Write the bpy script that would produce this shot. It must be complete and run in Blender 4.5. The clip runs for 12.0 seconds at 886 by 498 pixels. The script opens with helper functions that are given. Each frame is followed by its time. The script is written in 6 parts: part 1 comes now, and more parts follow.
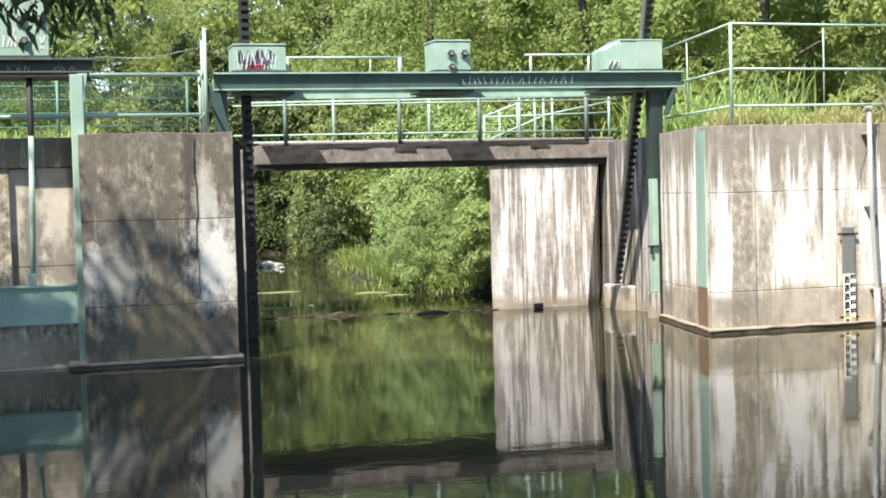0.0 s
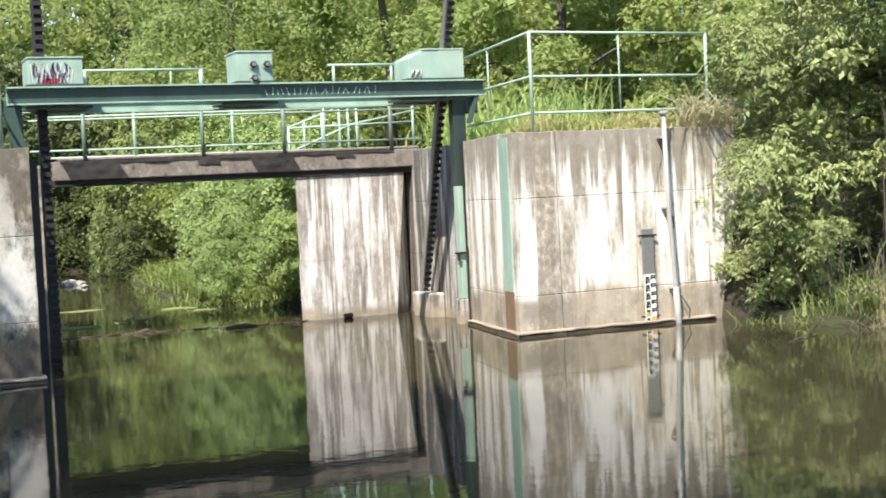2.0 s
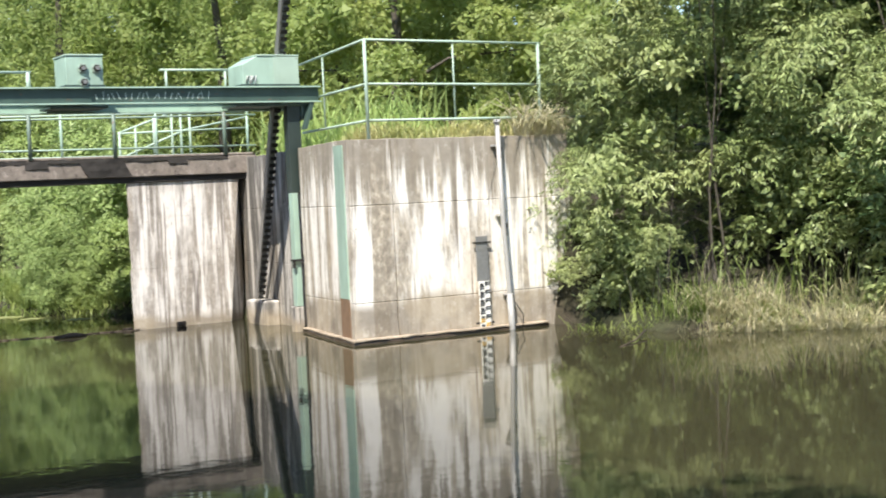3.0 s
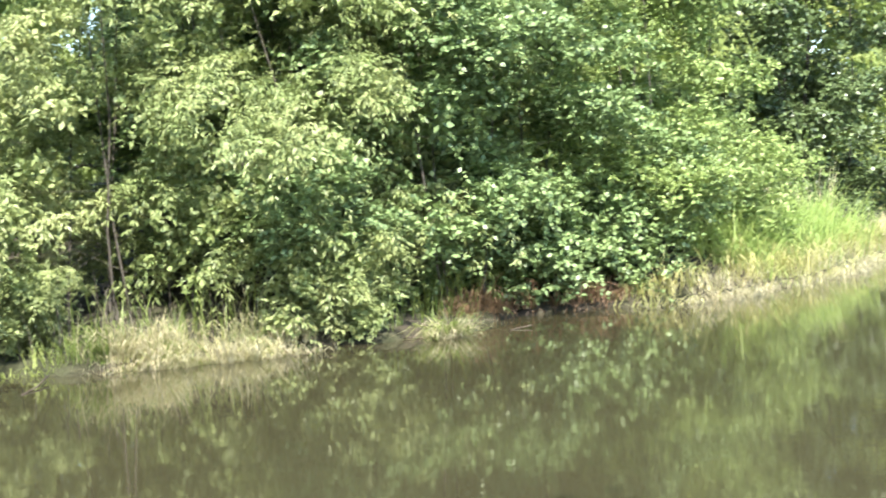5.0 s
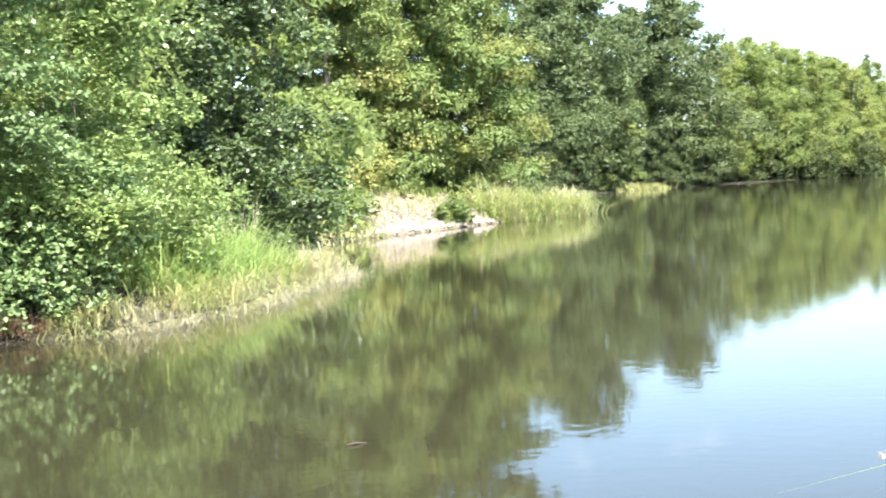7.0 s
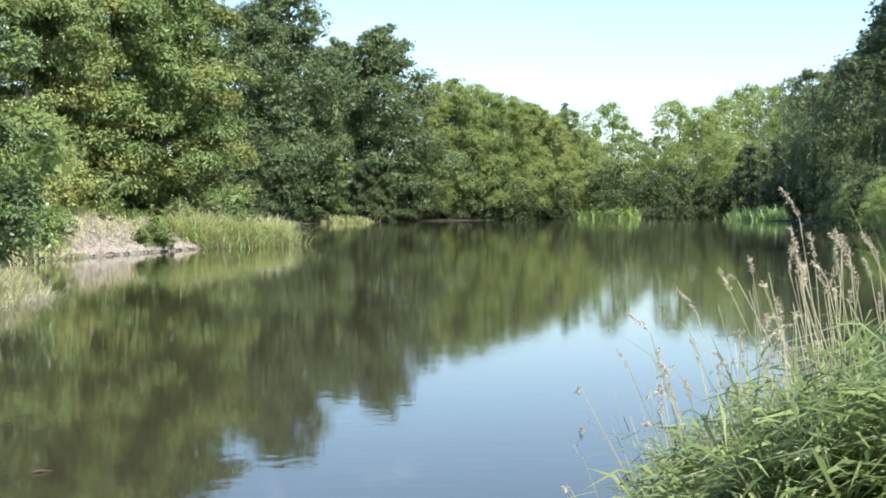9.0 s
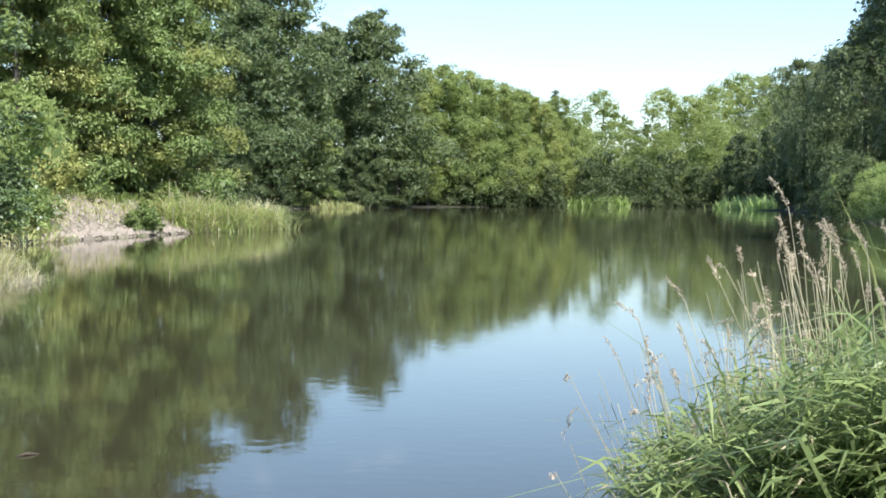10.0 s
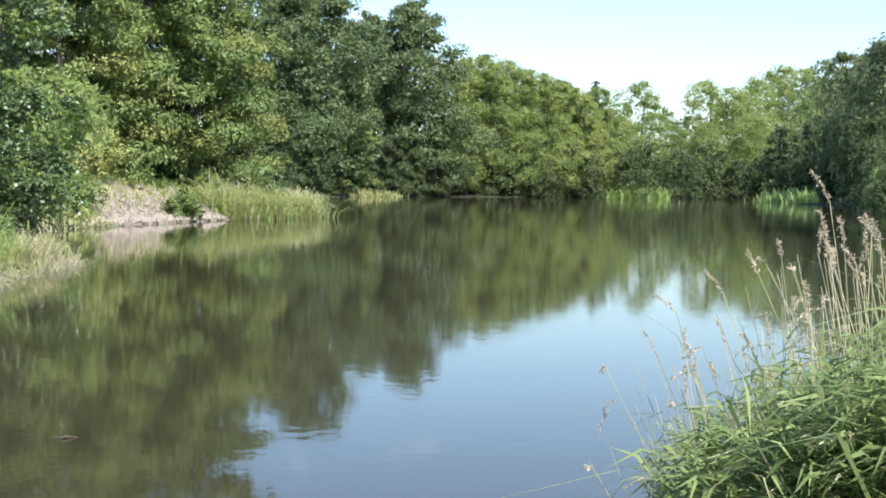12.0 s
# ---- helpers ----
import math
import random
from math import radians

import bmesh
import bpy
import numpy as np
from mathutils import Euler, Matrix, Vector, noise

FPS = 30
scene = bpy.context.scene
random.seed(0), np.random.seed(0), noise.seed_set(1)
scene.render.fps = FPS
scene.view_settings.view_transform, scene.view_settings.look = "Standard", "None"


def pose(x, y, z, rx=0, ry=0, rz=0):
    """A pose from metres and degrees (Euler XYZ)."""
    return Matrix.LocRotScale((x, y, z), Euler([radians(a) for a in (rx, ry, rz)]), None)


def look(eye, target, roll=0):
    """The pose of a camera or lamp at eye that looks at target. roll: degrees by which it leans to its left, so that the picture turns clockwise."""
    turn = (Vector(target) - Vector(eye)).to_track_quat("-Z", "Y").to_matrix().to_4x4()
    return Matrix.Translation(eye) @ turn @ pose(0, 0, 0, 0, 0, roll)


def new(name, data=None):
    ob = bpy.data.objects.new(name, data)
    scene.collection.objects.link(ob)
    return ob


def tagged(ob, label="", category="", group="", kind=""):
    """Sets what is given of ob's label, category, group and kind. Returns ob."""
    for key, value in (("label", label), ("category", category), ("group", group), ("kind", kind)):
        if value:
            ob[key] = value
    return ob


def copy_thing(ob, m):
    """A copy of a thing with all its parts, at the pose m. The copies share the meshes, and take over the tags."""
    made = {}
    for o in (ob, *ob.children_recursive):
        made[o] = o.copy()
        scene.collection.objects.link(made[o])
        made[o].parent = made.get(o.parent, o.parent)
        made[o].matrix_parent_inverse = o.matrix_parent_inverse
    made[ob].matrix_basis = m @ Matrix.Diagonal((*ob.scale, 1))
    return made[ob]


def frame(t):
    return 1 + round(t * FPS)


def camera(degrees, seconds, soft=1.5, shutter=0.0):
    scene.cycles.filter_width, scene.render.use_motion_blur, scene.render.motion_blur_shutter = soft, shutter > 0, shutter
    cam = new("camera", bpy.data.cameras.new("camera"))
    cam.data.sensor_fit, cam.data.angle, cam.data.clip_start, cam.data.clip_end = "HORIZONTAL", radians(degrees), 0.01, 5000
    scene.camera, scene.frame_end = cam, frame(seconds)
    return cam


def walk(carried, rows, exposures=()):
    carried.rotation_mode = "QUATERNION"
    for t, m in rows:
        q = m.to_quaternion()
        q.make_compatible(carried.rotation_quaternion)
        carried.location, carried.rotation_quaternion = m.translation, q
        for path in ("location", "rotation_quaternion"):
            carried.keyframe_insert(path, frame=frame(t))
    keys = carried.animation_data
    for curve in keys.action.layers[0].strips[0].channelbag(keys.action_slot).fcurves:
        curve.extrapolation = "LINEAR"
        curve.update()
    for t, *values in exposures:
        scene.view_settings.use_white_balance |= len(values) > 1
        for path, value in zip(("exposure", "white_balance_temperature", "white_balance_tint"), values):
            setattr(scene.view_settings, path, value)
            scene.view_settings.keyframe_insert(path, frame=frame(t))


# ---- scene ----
cam = camera(34.34, 12.0, soft=1.75, shutter=0.2)


def gaze(yaw, pitch, roll):
    """The pose at the standing point on the bank: degrees to the left of +y, up, and leaning."""
    y, p = radians(yaw), radians(pitch)
    eye = Vector((0.0, 0.0, 1.75))
    way = Vector((-math.sin(y) * math.cos(p), math.cos(y) * math.cos(p), math.sin(p)))
    return look(eye, eye + way, roll)


walk(cam, [
    (0, gaze(-15.495, -2.420, -1.544)),
    (0.5, gaze(-15.946, -2.186, -1.640)),
    (1, gaze(-17.412, -2.040, -1.861)),
    (1.5, gaze(-19.966, -2.105, -2.192)),
    (2, gaze(-23.165, -2.319, -2.879)),
    (2.5, gaze(-25.994, -2.504, -3.086)),
    (2.7, gaze(-27.261, -2.458, -2.860)),
    (4.3, gaze(-44.662, -2.184, -3.480)),
    (4.5, gaze(-46.950, -2.214, -3.539)),
    (5, gaze(-53.433, -2.219, -4.140)),
    (5.5, gaze(-59.174, -2.306, -4.546)),
    (6, gaze(-65.666, -2.473, -3.976)),
    (6.5, gaze(-71.349, -2.477, -3.901)),
    (7, gaze(-76.109, -2.436, -3.233)),
    (7.5, gaze(-79.945, -2.340, -2.444)),
    (7.7, gaze(-81.023, -2.268, -2.603)),
    (9.3, gaze(-88.625, -1.737, -0.053)),
    (9.5, gaze(-88.714, -1.868, -0.043)),
    (10, gaze(-88.415, -2.143, 0.178)),
    (10.5, gaze(-88.224, -2.362, 0.545)),
    (11, gaze(-87.727, -2.516, 0.797)),
    (11.5, gaze(-87.261, -2.542, 0.918)),
    (12, gaze(-86.896, -2.571, 0.826)),
], exposures=[(0, 1.0, 6550, 10), (1.7, 0.99, 6550, 10), (2.7, 0.88, 6550, 10), (4.3, 1.25, 6500, 10), (5.0, 1.8, 6450, 10), (5.6, 1.98, 6400, 10), (6.5, 1.88, 6350, 10), (7.7, 1.22, 6250, 10), (9.3, 0.75, 6000, 10), (12, 0.75, 6000, 10)])

# ---- world, sun ----
SUN_TRAVEL = Vector((1.0, 1.0, -1.85)).normalized()
SUN_UP = math.asin(-SUN_TRAVEL.z)
world = bpy.data.worlds.new("daylight")
scene.world = world
world.use_nodes = True
wn, wl = world.node_tree.nodes, world.node_tree.links
sky = wn.new("ShaderNodeTexSky")
sky.sky_type, sky.sun_disc = "NISHITA", False
sky.sun_elevation = SUN_UP
sky.sun_rotation = math.atan2(-SUN_TRAVEL.x, -SUN_TRAVEL.y)
sky.air_density, sky.dust_density, sky.ozone_density = 1.0, 0.45, 1.6
wn["Background"].inputs["Strength"].default_value = 0.14
# thin summer clouds low in the sky
wtc, wmap, wnoise, wramp, wmix = (wn.new("ShaderNode" + k) for k in ("TexCoord", "Mapping", "TexNoise", "ValToRGB", "MixRGB"))
wmap.inputs["Scale"].default_value = (1.0, 1.0, 2.6)
wnoise.inputs["Scale"].default_value, wnoise.inputs["Detail"].default_value = 4.5, 6
wramp.color_ramp.elements[0].position, wramp.color_ramp.elements[1].position = 0.66, 0.76
wmix.inputs["Color2"].default_value = (9.0, 9.1, 9.3, 1)
wl.new(wtc.outputs["Generated"], wmap.inputs["Vector"])
wl.new(wmap.outputs["Vector"], wnoise.inputs["Vector"])
wl.new(wnoise.outputs["Fac"], wramp.inputs["Fac"])
wl.new(wramp.outputs["Color"], wmix.inputs["Fac"])
wl.new(sky.outputs["Color"], wmix.inputs["Color1"])
wl.new(wmix.outputs["Color"], wn["Background"].inputs["Color"])

sun = new("sun", bpy.data.lights.new("sun", "SUN"))
sun.data.energy, sun.data.angle, sun.data.color = 5.0, radians(0.55), (1.0, 0.93, 0.82)
sun.matrix_world = look((0, 0, 30), Vector((0, 0, 30)) + SUN_TRAVEL)


# ---- materials ----
def mat(name, rough=0.8, metal=0.0):
    m = bpy.data.materials.new(name)
    m.use_nodes = True
    n, l = m.node_tree.nodes, m.node_tree.links
    b = n["Principled BSDF"]
    b.inputs["Roughness"].default_value, b.inputs["Metallic"].default_value = rough, metal
    return m, n, l, b


def texnoise(n, l, vec, scale, detail=5, stretch=(1, 1, 1), rough=0.55):
    mp, tx = n.new("ShaderNodeMapping"), n.new("ShaderNodeTexNoise")
    mp.inputs["Scale"].default_value = stretch
    tx.inputs["Scale"].default_value, tx.inputs["Detail"].default_value, tx.inputs["Roughness"].default_value = scale, detail, rough
    l.new(vec, mp.inputs["Vector"])
    l.new(mp.outputs["Vector"], tx.inputs["Vector"])
    return tx.outputs["Fac"]


def ramp(n, l, fac, *stops):
    r = n.new("ShaderNodeValToRGB")
    while len(r.color_ramp.elements) < len(stops):
        r.color_ramp.elements.new(0.5)
    for e, (pos, col) in zip(r.color_ramp.elements, stops):
        e.position, e.color = pos, (*col, 1) if len(col) == 3 else col
    l.new(fac, r.inputs["Fac"])
    return r.outputs["Color"]


def mixed(n, l, fac, a, b, how="MIX"):
    x = n.new("ShaderNodeMixRGB")
    x.blend_type = how
    for sock, v in ((x.inputs["Fac"], fac), (x.inputs["Color1"], a), (x.inputs["Color2"], b)):
        if isinstance(v, (int, float)):
            sock.default_value = v
        elif isinstance(v, tuple):
            sock.default_value = (*v, 1)
        else:
            l.new(v, sock)
    return x.outputs["Color"]


def bump(n, l, b, fac, strength, dist):
    k = n.new("ShaderNodeBump")
    k.inputs["Strength"].default_value, k.inputs["Distance"].default_value = strength, dist
    l.new(fac, k.inputs["Height"])
    l.new(k.outputs["Normal"], b.inputs["Normal"])
    return k


def position(n):
    return n.new("ShaderNodeNewGeometry").outputs["Position"]


def height(n, l):
    s = n.new("ShaderNodeSeparateXYZ")
    l.new(position(n), s.inputs["Vector"])
    return s.outputs["Z"]


def g(v):
    return (v, v, v)


def concrete(name, base, streak_white, streak_dark, white_at=0.5, dark_at=0.55, belt=0.42, sharp=0.07, grain=0.0, run_scale=5.2, cap=0.9):
    """Weathered cast concrete: lime runs, soot runs from the top, and a silt belt over the water."""
    m, n, l, b = mat(name, 0.9)
    pos = position(n)
    fine = texnoise(n, l, pos, 9, 8)
    col = mixed(n, l, fine, tuple(c * 0.72 for c in base), tuple(min(c * 1.25, 0.85) for c in base))
    blot = texnoise(n, l, pos, 1.3, 5)
    col = mixed(n, l, ramp(n, l, blot, (0.4, g(0)), (0.7, g(0.55))), col, tuple(c * 0.5 for c in base))
    if grain:
        crust = texnoise(n, l, pos, 17, 9, (1, 1, 0.6), 0.7)
        col = mixed(n, l, ramp(n, l, crust, (0.38, g(grain)), (0.5, g(0))), col, tuple(c * 0.3 for c in base))
        col = mixed(n, l, ramp(n, l, crust, (0.52, g(0)), (0.66, g(grain))), col, tuple(min(0.8, c * 1.9) for c in base))
    run = texnoise(n, l, pos, run_scale, 5, (1, 1, 0.04), 0.65)
    w = ramp(n, l, run, (white_at - sharp, g(0)), (white_at + sharp, g(1)))
    breakup = texnoise(n, l, pos, 4.0, 8, (1, 1, 0.14), 0.65)
    w = mixed(n, l, 1.0, w, ramp(n, l, breakup, (0.4, g(0.05)), (0.5, g(1))), "MULTIPLY")
    col = mixed(n, l, w, col, streak_white)
    chip = texnoise(n, l, pos, 26, 8, (1, 1, 0.7), 0.7)
    col = mixed(n, l, ramp(n, l, chip, (0.6, g(0)), (0.68, g(0.65))), col, tuple(c * 0.42 for c in base))
    rusty = texnoise(n, l, pos, 1.9, 6, (1, 1, 0.25))
    col = mixed(n, l, ramp(n, l, rusty, (0.56, g(0)), (0.7, g(0.45))), col, (base[0] * 1.1, base[1] * 0.9, base[2] * 0.62))
    drun = texnoise(n, l, pos, 8.0, 6, (1, 1, 0.04), 0.65)
    d = ramp(n, l, drun, (dark_at, g(0)), (dark_at + 0.1, g(0.85)))
    col = mixed(n, l, d, col, streak_dark)
    z = height(n, l)
    mr = n.new("ShaderNodeMapRange")
    mr.inputs["From Min"].default_value, mr.inputs["From Max"].default_value = belt - 0.06, belt + 0.06
    mr.inputs["To Min"].default_value, mr.inputs["To Max"].default_value = 0.85, 0.0
    wob = n.new("ShaderNodeMath")
    wob.operation = "MULTIPLY_ADD"
    wob.inputs[1].default_value = 0.4
    l.new(blot, wob.inputs[0])
    add = n.new("ShaderNodeMath")
    add.operation = "SUBTRACT"
    add.inputs[1].default_value = 0.2
    l.new(z, wob.inputs[2])
    l.new(wob.outputs[0], add.inputs[0])
    l.new(add.outputs[0], mr.inputs["Value"])
    col = mixed(n, l, mr.outputs["Result"], col, mixed(n, l, ramp(n, l, blot, (0.4, g(0)), (0.62, g(1))), mixed(n, l, fine, (0.3, 0.245, 0.175), (0.46, 0.39, 0.29)), mixed(n, l, fine, (0.13, 0.105, 0.08), (0.27, 0.23, 0.175))))
    tr = n.new("ShaderNodeMapRange")
    tr.inputs["From Min"].default_value, tr.inputs["From Max"].default_value = 1.72, 2.12
    tr.inputs["To Min"].default_value, tr.inputs["To Max"].default_value = 0.0, cap
    tw = n.new("ShaderNodeMath")
    tw.operation = "MULTIPLY_ADD"
    tw.inputs[1].default_value = 3.4
    l.new(drun, tw.inputs[0])
    ts = n.new("ShaderNodeMath")
    ts.operation = "SUBTRACT"
    ts.inputs[1].default_value = 1.7
    l.new(z, tw.inputs[2])
    l.new(tw.outputs[0], ts.inputs[0])
    l.new(ts.outputs[0], tr.inputs["Value"])
    col = mixed(n, l, tr.outputs["Result"], col, mixed(n, l, fine, tuple(c * 0.38 for c in base), tuple(c * 0.8 for c in base)))
    l.new(col, b.inputs["Base Color"])
    bump(n, l, b, fine, 0.5, 0.012)
    return m


def painted(name, colour, rust=0.62, rough=0.5):
    """Old oil paint on steel, chalked and scuffed, with rust coming through."""
    m, n, l, b = mat(name, rough)
    pos = position(n)
    a = texnoise(n, l, pos, 2.6, 5)
    col = mixed(n, l, a, tuple(c * 0.72 for c in colour), tuple(min(1, c * 1.22 + 0.02) for c in colour))
    s = texnoise(n, l, pos, 14, 8)
    col = mixed(n, l, ramp(n, l, s, (rust, g(0)), (rust + 0.07, g(0.9))), col, (0.13, 0.075, 0.045))
    grime = texnoise(n, l, pos, 4, 4, (1, 1, 0.2))
    col = mixed(n, l, ramp(n, l, grime, (0.5, g(0)), (0.75, g(0.5))), col, tuple(c * 0.45 for c in colour))
    l.new(col, b.inputs["Base Color"])
    bump(n, l, b, s, 0.25, 0.004)
    return m


def plain(name, colour, rough=0.6, metal=0.0, vary=0.3, scale=12):
    m, n, l, b = mat(name, rough, metal)
    a = texnoise(n, l, position(n), scale, 5)
    l.new(mixed(n, l, a, tuple(c * (1 - vary) for c in colour), tuple(min(1, c * (1 + vary)) for c in colour)), b.inputs["Base Color"])
    bump(n, l, b, a, 0.2, 0.004)
    return m


def leafy(name, dark, light, accent, rough=0.5, through_it=0.35, patch=0.5, apart=0.0):
    """Leaves: each one has its own green, and whole boughs and trees differ a little."""
    m, n, l, b = mat(name, rough)
    geo = n.new("ShaderNodeNewGeometry")
    col = mixed(n, l, geo.outputs["Random Per Island"], dark, light)
    big = texnoise(n, l, geo.outputs["Position"], patch, 3)
    col = mixed(n, l, ramp(n, l, big, (0.45, g(0)), (0.7, g(0.8))), col, accent)
    if apart:
        one = n.new("ShaderNodeObjectInfo").outputs["Random"]
        col = mixed(n, l, 1.0, col, ramp(n, l, one, (0.1, (1 - apart, 1 - 0.7 * apart, 1 - apart, 1)), (0.9, (1 + apart * 0.5, 1 + apart * 0.3, 1, 1))), "MULTIPLY")
    l.new(col, b.inputs["Base Color"])
    b.inputs["Specular IOR Level"].default_value = 0.5
    tr = n.new("ShaderNodeBsdfTranslucent")
    l.new(mixed(n, l, 0.5, col, tuple(min(1, c * 1.7) for c in light)), tr.inputs["Color"])
    mx = n.new("ShaderNodeMixShader")
    mx.inputs["Fac"].default_value = through_it
    l.new(b.outputs[0], mx.inputs[1])
    l.new(tr.outputs[0], mx.inputs[2])
    l.new(mx.outputs[0], n["Material Output"].inputs["Surface"])
    return m


def mottle(m, scale, dark, light, full=0.6):
    """Crusted patches of two shades over what the material has."""
    n, l = m.node_tree.nodes, m.node_tree.links
    sock = n["Principled BSDF"].inputs["Base Color"]
    a = texnoise(n, l, position(n), scale, 10, (1, 1, 0.75), 0.78)
    col = mixed(n, l, ramp(n, l, a, (0.36, g(full)), (0.46, g(0))), sock.links[0].from_socket, dark)
    l.new(mixed(n, l, ramp(n, l, a, (0.55, g(0)), (0.64, g(full))), col, light), sock)


def blotch(m, cx, cz, hx, hz, colour, full=0.85, seed=0.0):
    """A patch with a ragged outline round one place of a wall, over what the material has: stains, painted shade and
    sun.
    """
    n, l = m.node_tree.nodes, m.node_tree.links
    sock = n["Principled BSDF"].inputs["Base Color"]
    under = sock.links[0].from_socket
    mp, ln, nz, ma = n.new("ShaderNodeMapping"), n.new("ShaderNodeVectorMath"), texnoise(n, l, position(n), 7, 8, (1, 1, 0.6), 0.7), n.new("ShaderNodeMath")
    mp.inputs["Location"].default_value = (-cx / hx, 0, -cz / hz)
    mp.inputs["Scale"].default_value = (1 / hx, 0, 1 / hz)
    ln.operation, ma.operation = "LENGTH", "MULTIPLY_ADD"
    l.new(position(n), mp.inputs["Vector"])
    l.new(mp.outputs["Vector"], ln.inputs[0])
    ma.inputs[1].default_value = 3.2
    l.new(nz, ma.inputs[0])
    l.new(ln.outputs["Value"], ma.inputs[2])
    mask = ramp(n, l, ma.outputs[0], (0.0, g(full)), (1.0, g(0)))
    r = mask.node
    sc = n.new("ShaderNodeMapRange")
    sc.inputs["From Min"].default_value, sc.inputs["From Max"].default_value = 2.15, 2.9
    l.new(ma.outputs[0], sc.inputs["Value"])
    l.new(sc.outputs["Result"], r.inputs["Fac"])
    fine = texnoise(n, l, position(n), 15, 8, (1, 1, 0.7), 0.7)
    l.new(mixed(n, l, mask, under, mixed(n, l, fine, tuple(c * 0.65 for c in colour), tuple(min(0.8, c * 1.3) for c in colour))), sock)


CONCRETE_R = concrete("concrete_lime_runs", (0.43, 0.375, 0.3), (0.82, 0.79, 0.74), (0.13, 0.1, 0.08), 0.475, 0.58, 0.46, 0.028, 0.5, 4.6)
CONCRETE_L = concrete("concrete_weathered", (0.36, 0.32, 0.255), (0.66, 0.62, 0.55), (0.08, 0.073, 0.062), 0.6, 0.55, 0.3, 0.04, 0.9)
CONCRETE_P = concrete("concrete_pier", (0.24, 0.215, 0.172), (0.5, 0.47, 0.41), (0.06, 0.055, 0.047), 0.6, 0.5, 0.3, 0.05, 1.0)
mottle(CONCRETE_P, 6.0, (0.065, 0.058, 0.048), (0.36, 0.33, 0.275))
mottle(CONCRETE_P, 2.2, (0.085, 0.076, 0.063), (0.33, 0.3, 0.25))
# Dark patches hold dirt and painted tree shade; pale ones lime and painted sun.
blotch(CONCRETE_P, 1.1, 0.2, 1.3, 0.4, (0.1, 0.088, 0.07), 0.85)
blotch(CONCRETE_P, 1.15, 0.3, 0.34, 0.5, (0.34, 0.26, 0.14), 0.65)
blotch(CONCRETE_P, 0.75, 1.3, 0.5, 0.7, (0.11, 0.1, 0.085), 0.75)
blotch(CONCRETE_P, 0.72, 0.95, 0.2, 0.3, (0.5, 0.47, 0.41), 0.7)
blotch(CONCRETE_P, 0.45, 0.95, 0.1, 0.28, (0.58, 0.55, 0.49), 0.8)
blotch(CONCRETE_P, 1.48, 1.9, 0.07, 0.7, (0.07, 0.062, 0.052), 0.85)
blotch(CONCRETE_P, 1.72, 1.08, 0.24, 0.5, (0.68, 0.655, 0.59), 0.95)
blotch(CONCRETE_P, 1.63, 1.72, 0.12, 0.34, (0.5, 0.48, 0.44), 0.8)
WALL_B = plain("limewashed_wall", (0.52, 0.48, 0.42), 0.9, 0, 0.4, 5)
# Dark patches paint the dappled shade on the bay wall.
for cx_, cz_, hx_, hz_, c_ in ((-0.12, 1.3, 0.12, 0.7, 0.12), (0.22, 1.05, 0.3, 0.3, 0.16), (-0.3, 1.0, 0.3, 0.35, 0.14), (0.3, 1.6, 0.06, 0.6, 0.15)):
    blotch(WALL_B, cx_, cz_, hx_, hz_, (c_, c_ * 0.9, c_ * 0.78), 0.75)
CONCRETE_F = concrete("concrete_white_runs", (0.37, 0.335, 0.3), (0.74, 0.71, 0.685), (0.12, 0.1, 0.09), 0.46, 0.54, 0.15, 0.025, 0.4, 12.0, 0.4)
# Darkened for the shade in the recess; pale runs stand in for sunlit patches.
CONCRETE_S = concrete("concrete_recess_shade", (0.18, 0.168, 0.152), (0.58, 0.55, 0.51), (0.035, 0.033, 0.031), 0.5, 0.52, 0.15, 0.03, 0.3, 6.0, 0.6)
CONCRETE_D = plain("concrete_deck", (0.2, 0.172, 0.15), 0.9, 0, 0.6, 9)
mottle(CONCRETE_R, 9.0, (0.22, 0.185, 0.14), (0.74, 0.71, 0.65), 0.3)
mottle(CONCRETE_F, 8.0, (0.22, 0.19, 0.165), (0.72, 0.69, 0.66), 0.35)
mottle(CONCRETE_D, 11.0, (0.05, 0.043, 0.038), (0.36, 0.32, 0.29), 0.8)
LEDGE = plain("concrete_silted_ledge", (0.34, 0.28, 0.215), 0.75, 0, 0.85, 5)
WET = plain("concrete_wet_footing", (0.07, 0.05, 0.035), 0.35, 0, 0.6, 8)
GREEN = painted("paint_pale_green", (0.33, 0.47, 0.39), 0.68)
# Frame green darkened to hold the shade round the beam.
GREEN_DK = painted("paint_green_with_shade", (0.035, 0.07, 0.058), 0.64)
GREEN_RAIL = painted("paint_rail_green", (0.36, 0.48, 0.4), 0.66)
GREEN_MESH = painted("paint_mesh_green", (0.1, 0.22, 0.17), 0.7)
BLACK_STEEL = plain("greased_black_steel", (0.02, 0.019, 0.018), 0.65, 0.0, 0.4)
DARK_BEAM = painted("paint_grey_green", (0.1, 0.12, 0.11), 0.6)
STEEL = plain("galvanised_steel", (0.27, 0.265, 0.255), 0.45, 0.5, 0.25, 30)
PIPE = plain("dull_zinc", (0.4, 0.395, 0.385), 0.55, 0.2, 0.25, 20)
WHITE = plain("white_enamel", (0.78, 0.77, 0.72), 0.4, 0, 0.12)
BLACK = plain("black_enamel", (0.03, 0.03, 0.03), 0.4, 0, 0.2)
YELLOW = plain("yellow_enamel", (0.55, 0.34, 0.06), 0.45, 0, 0.2)
SPRAY_W = plain("white_spray_paint", (0.62, 0.66, 0.64), 0.7, 0, 0.15)
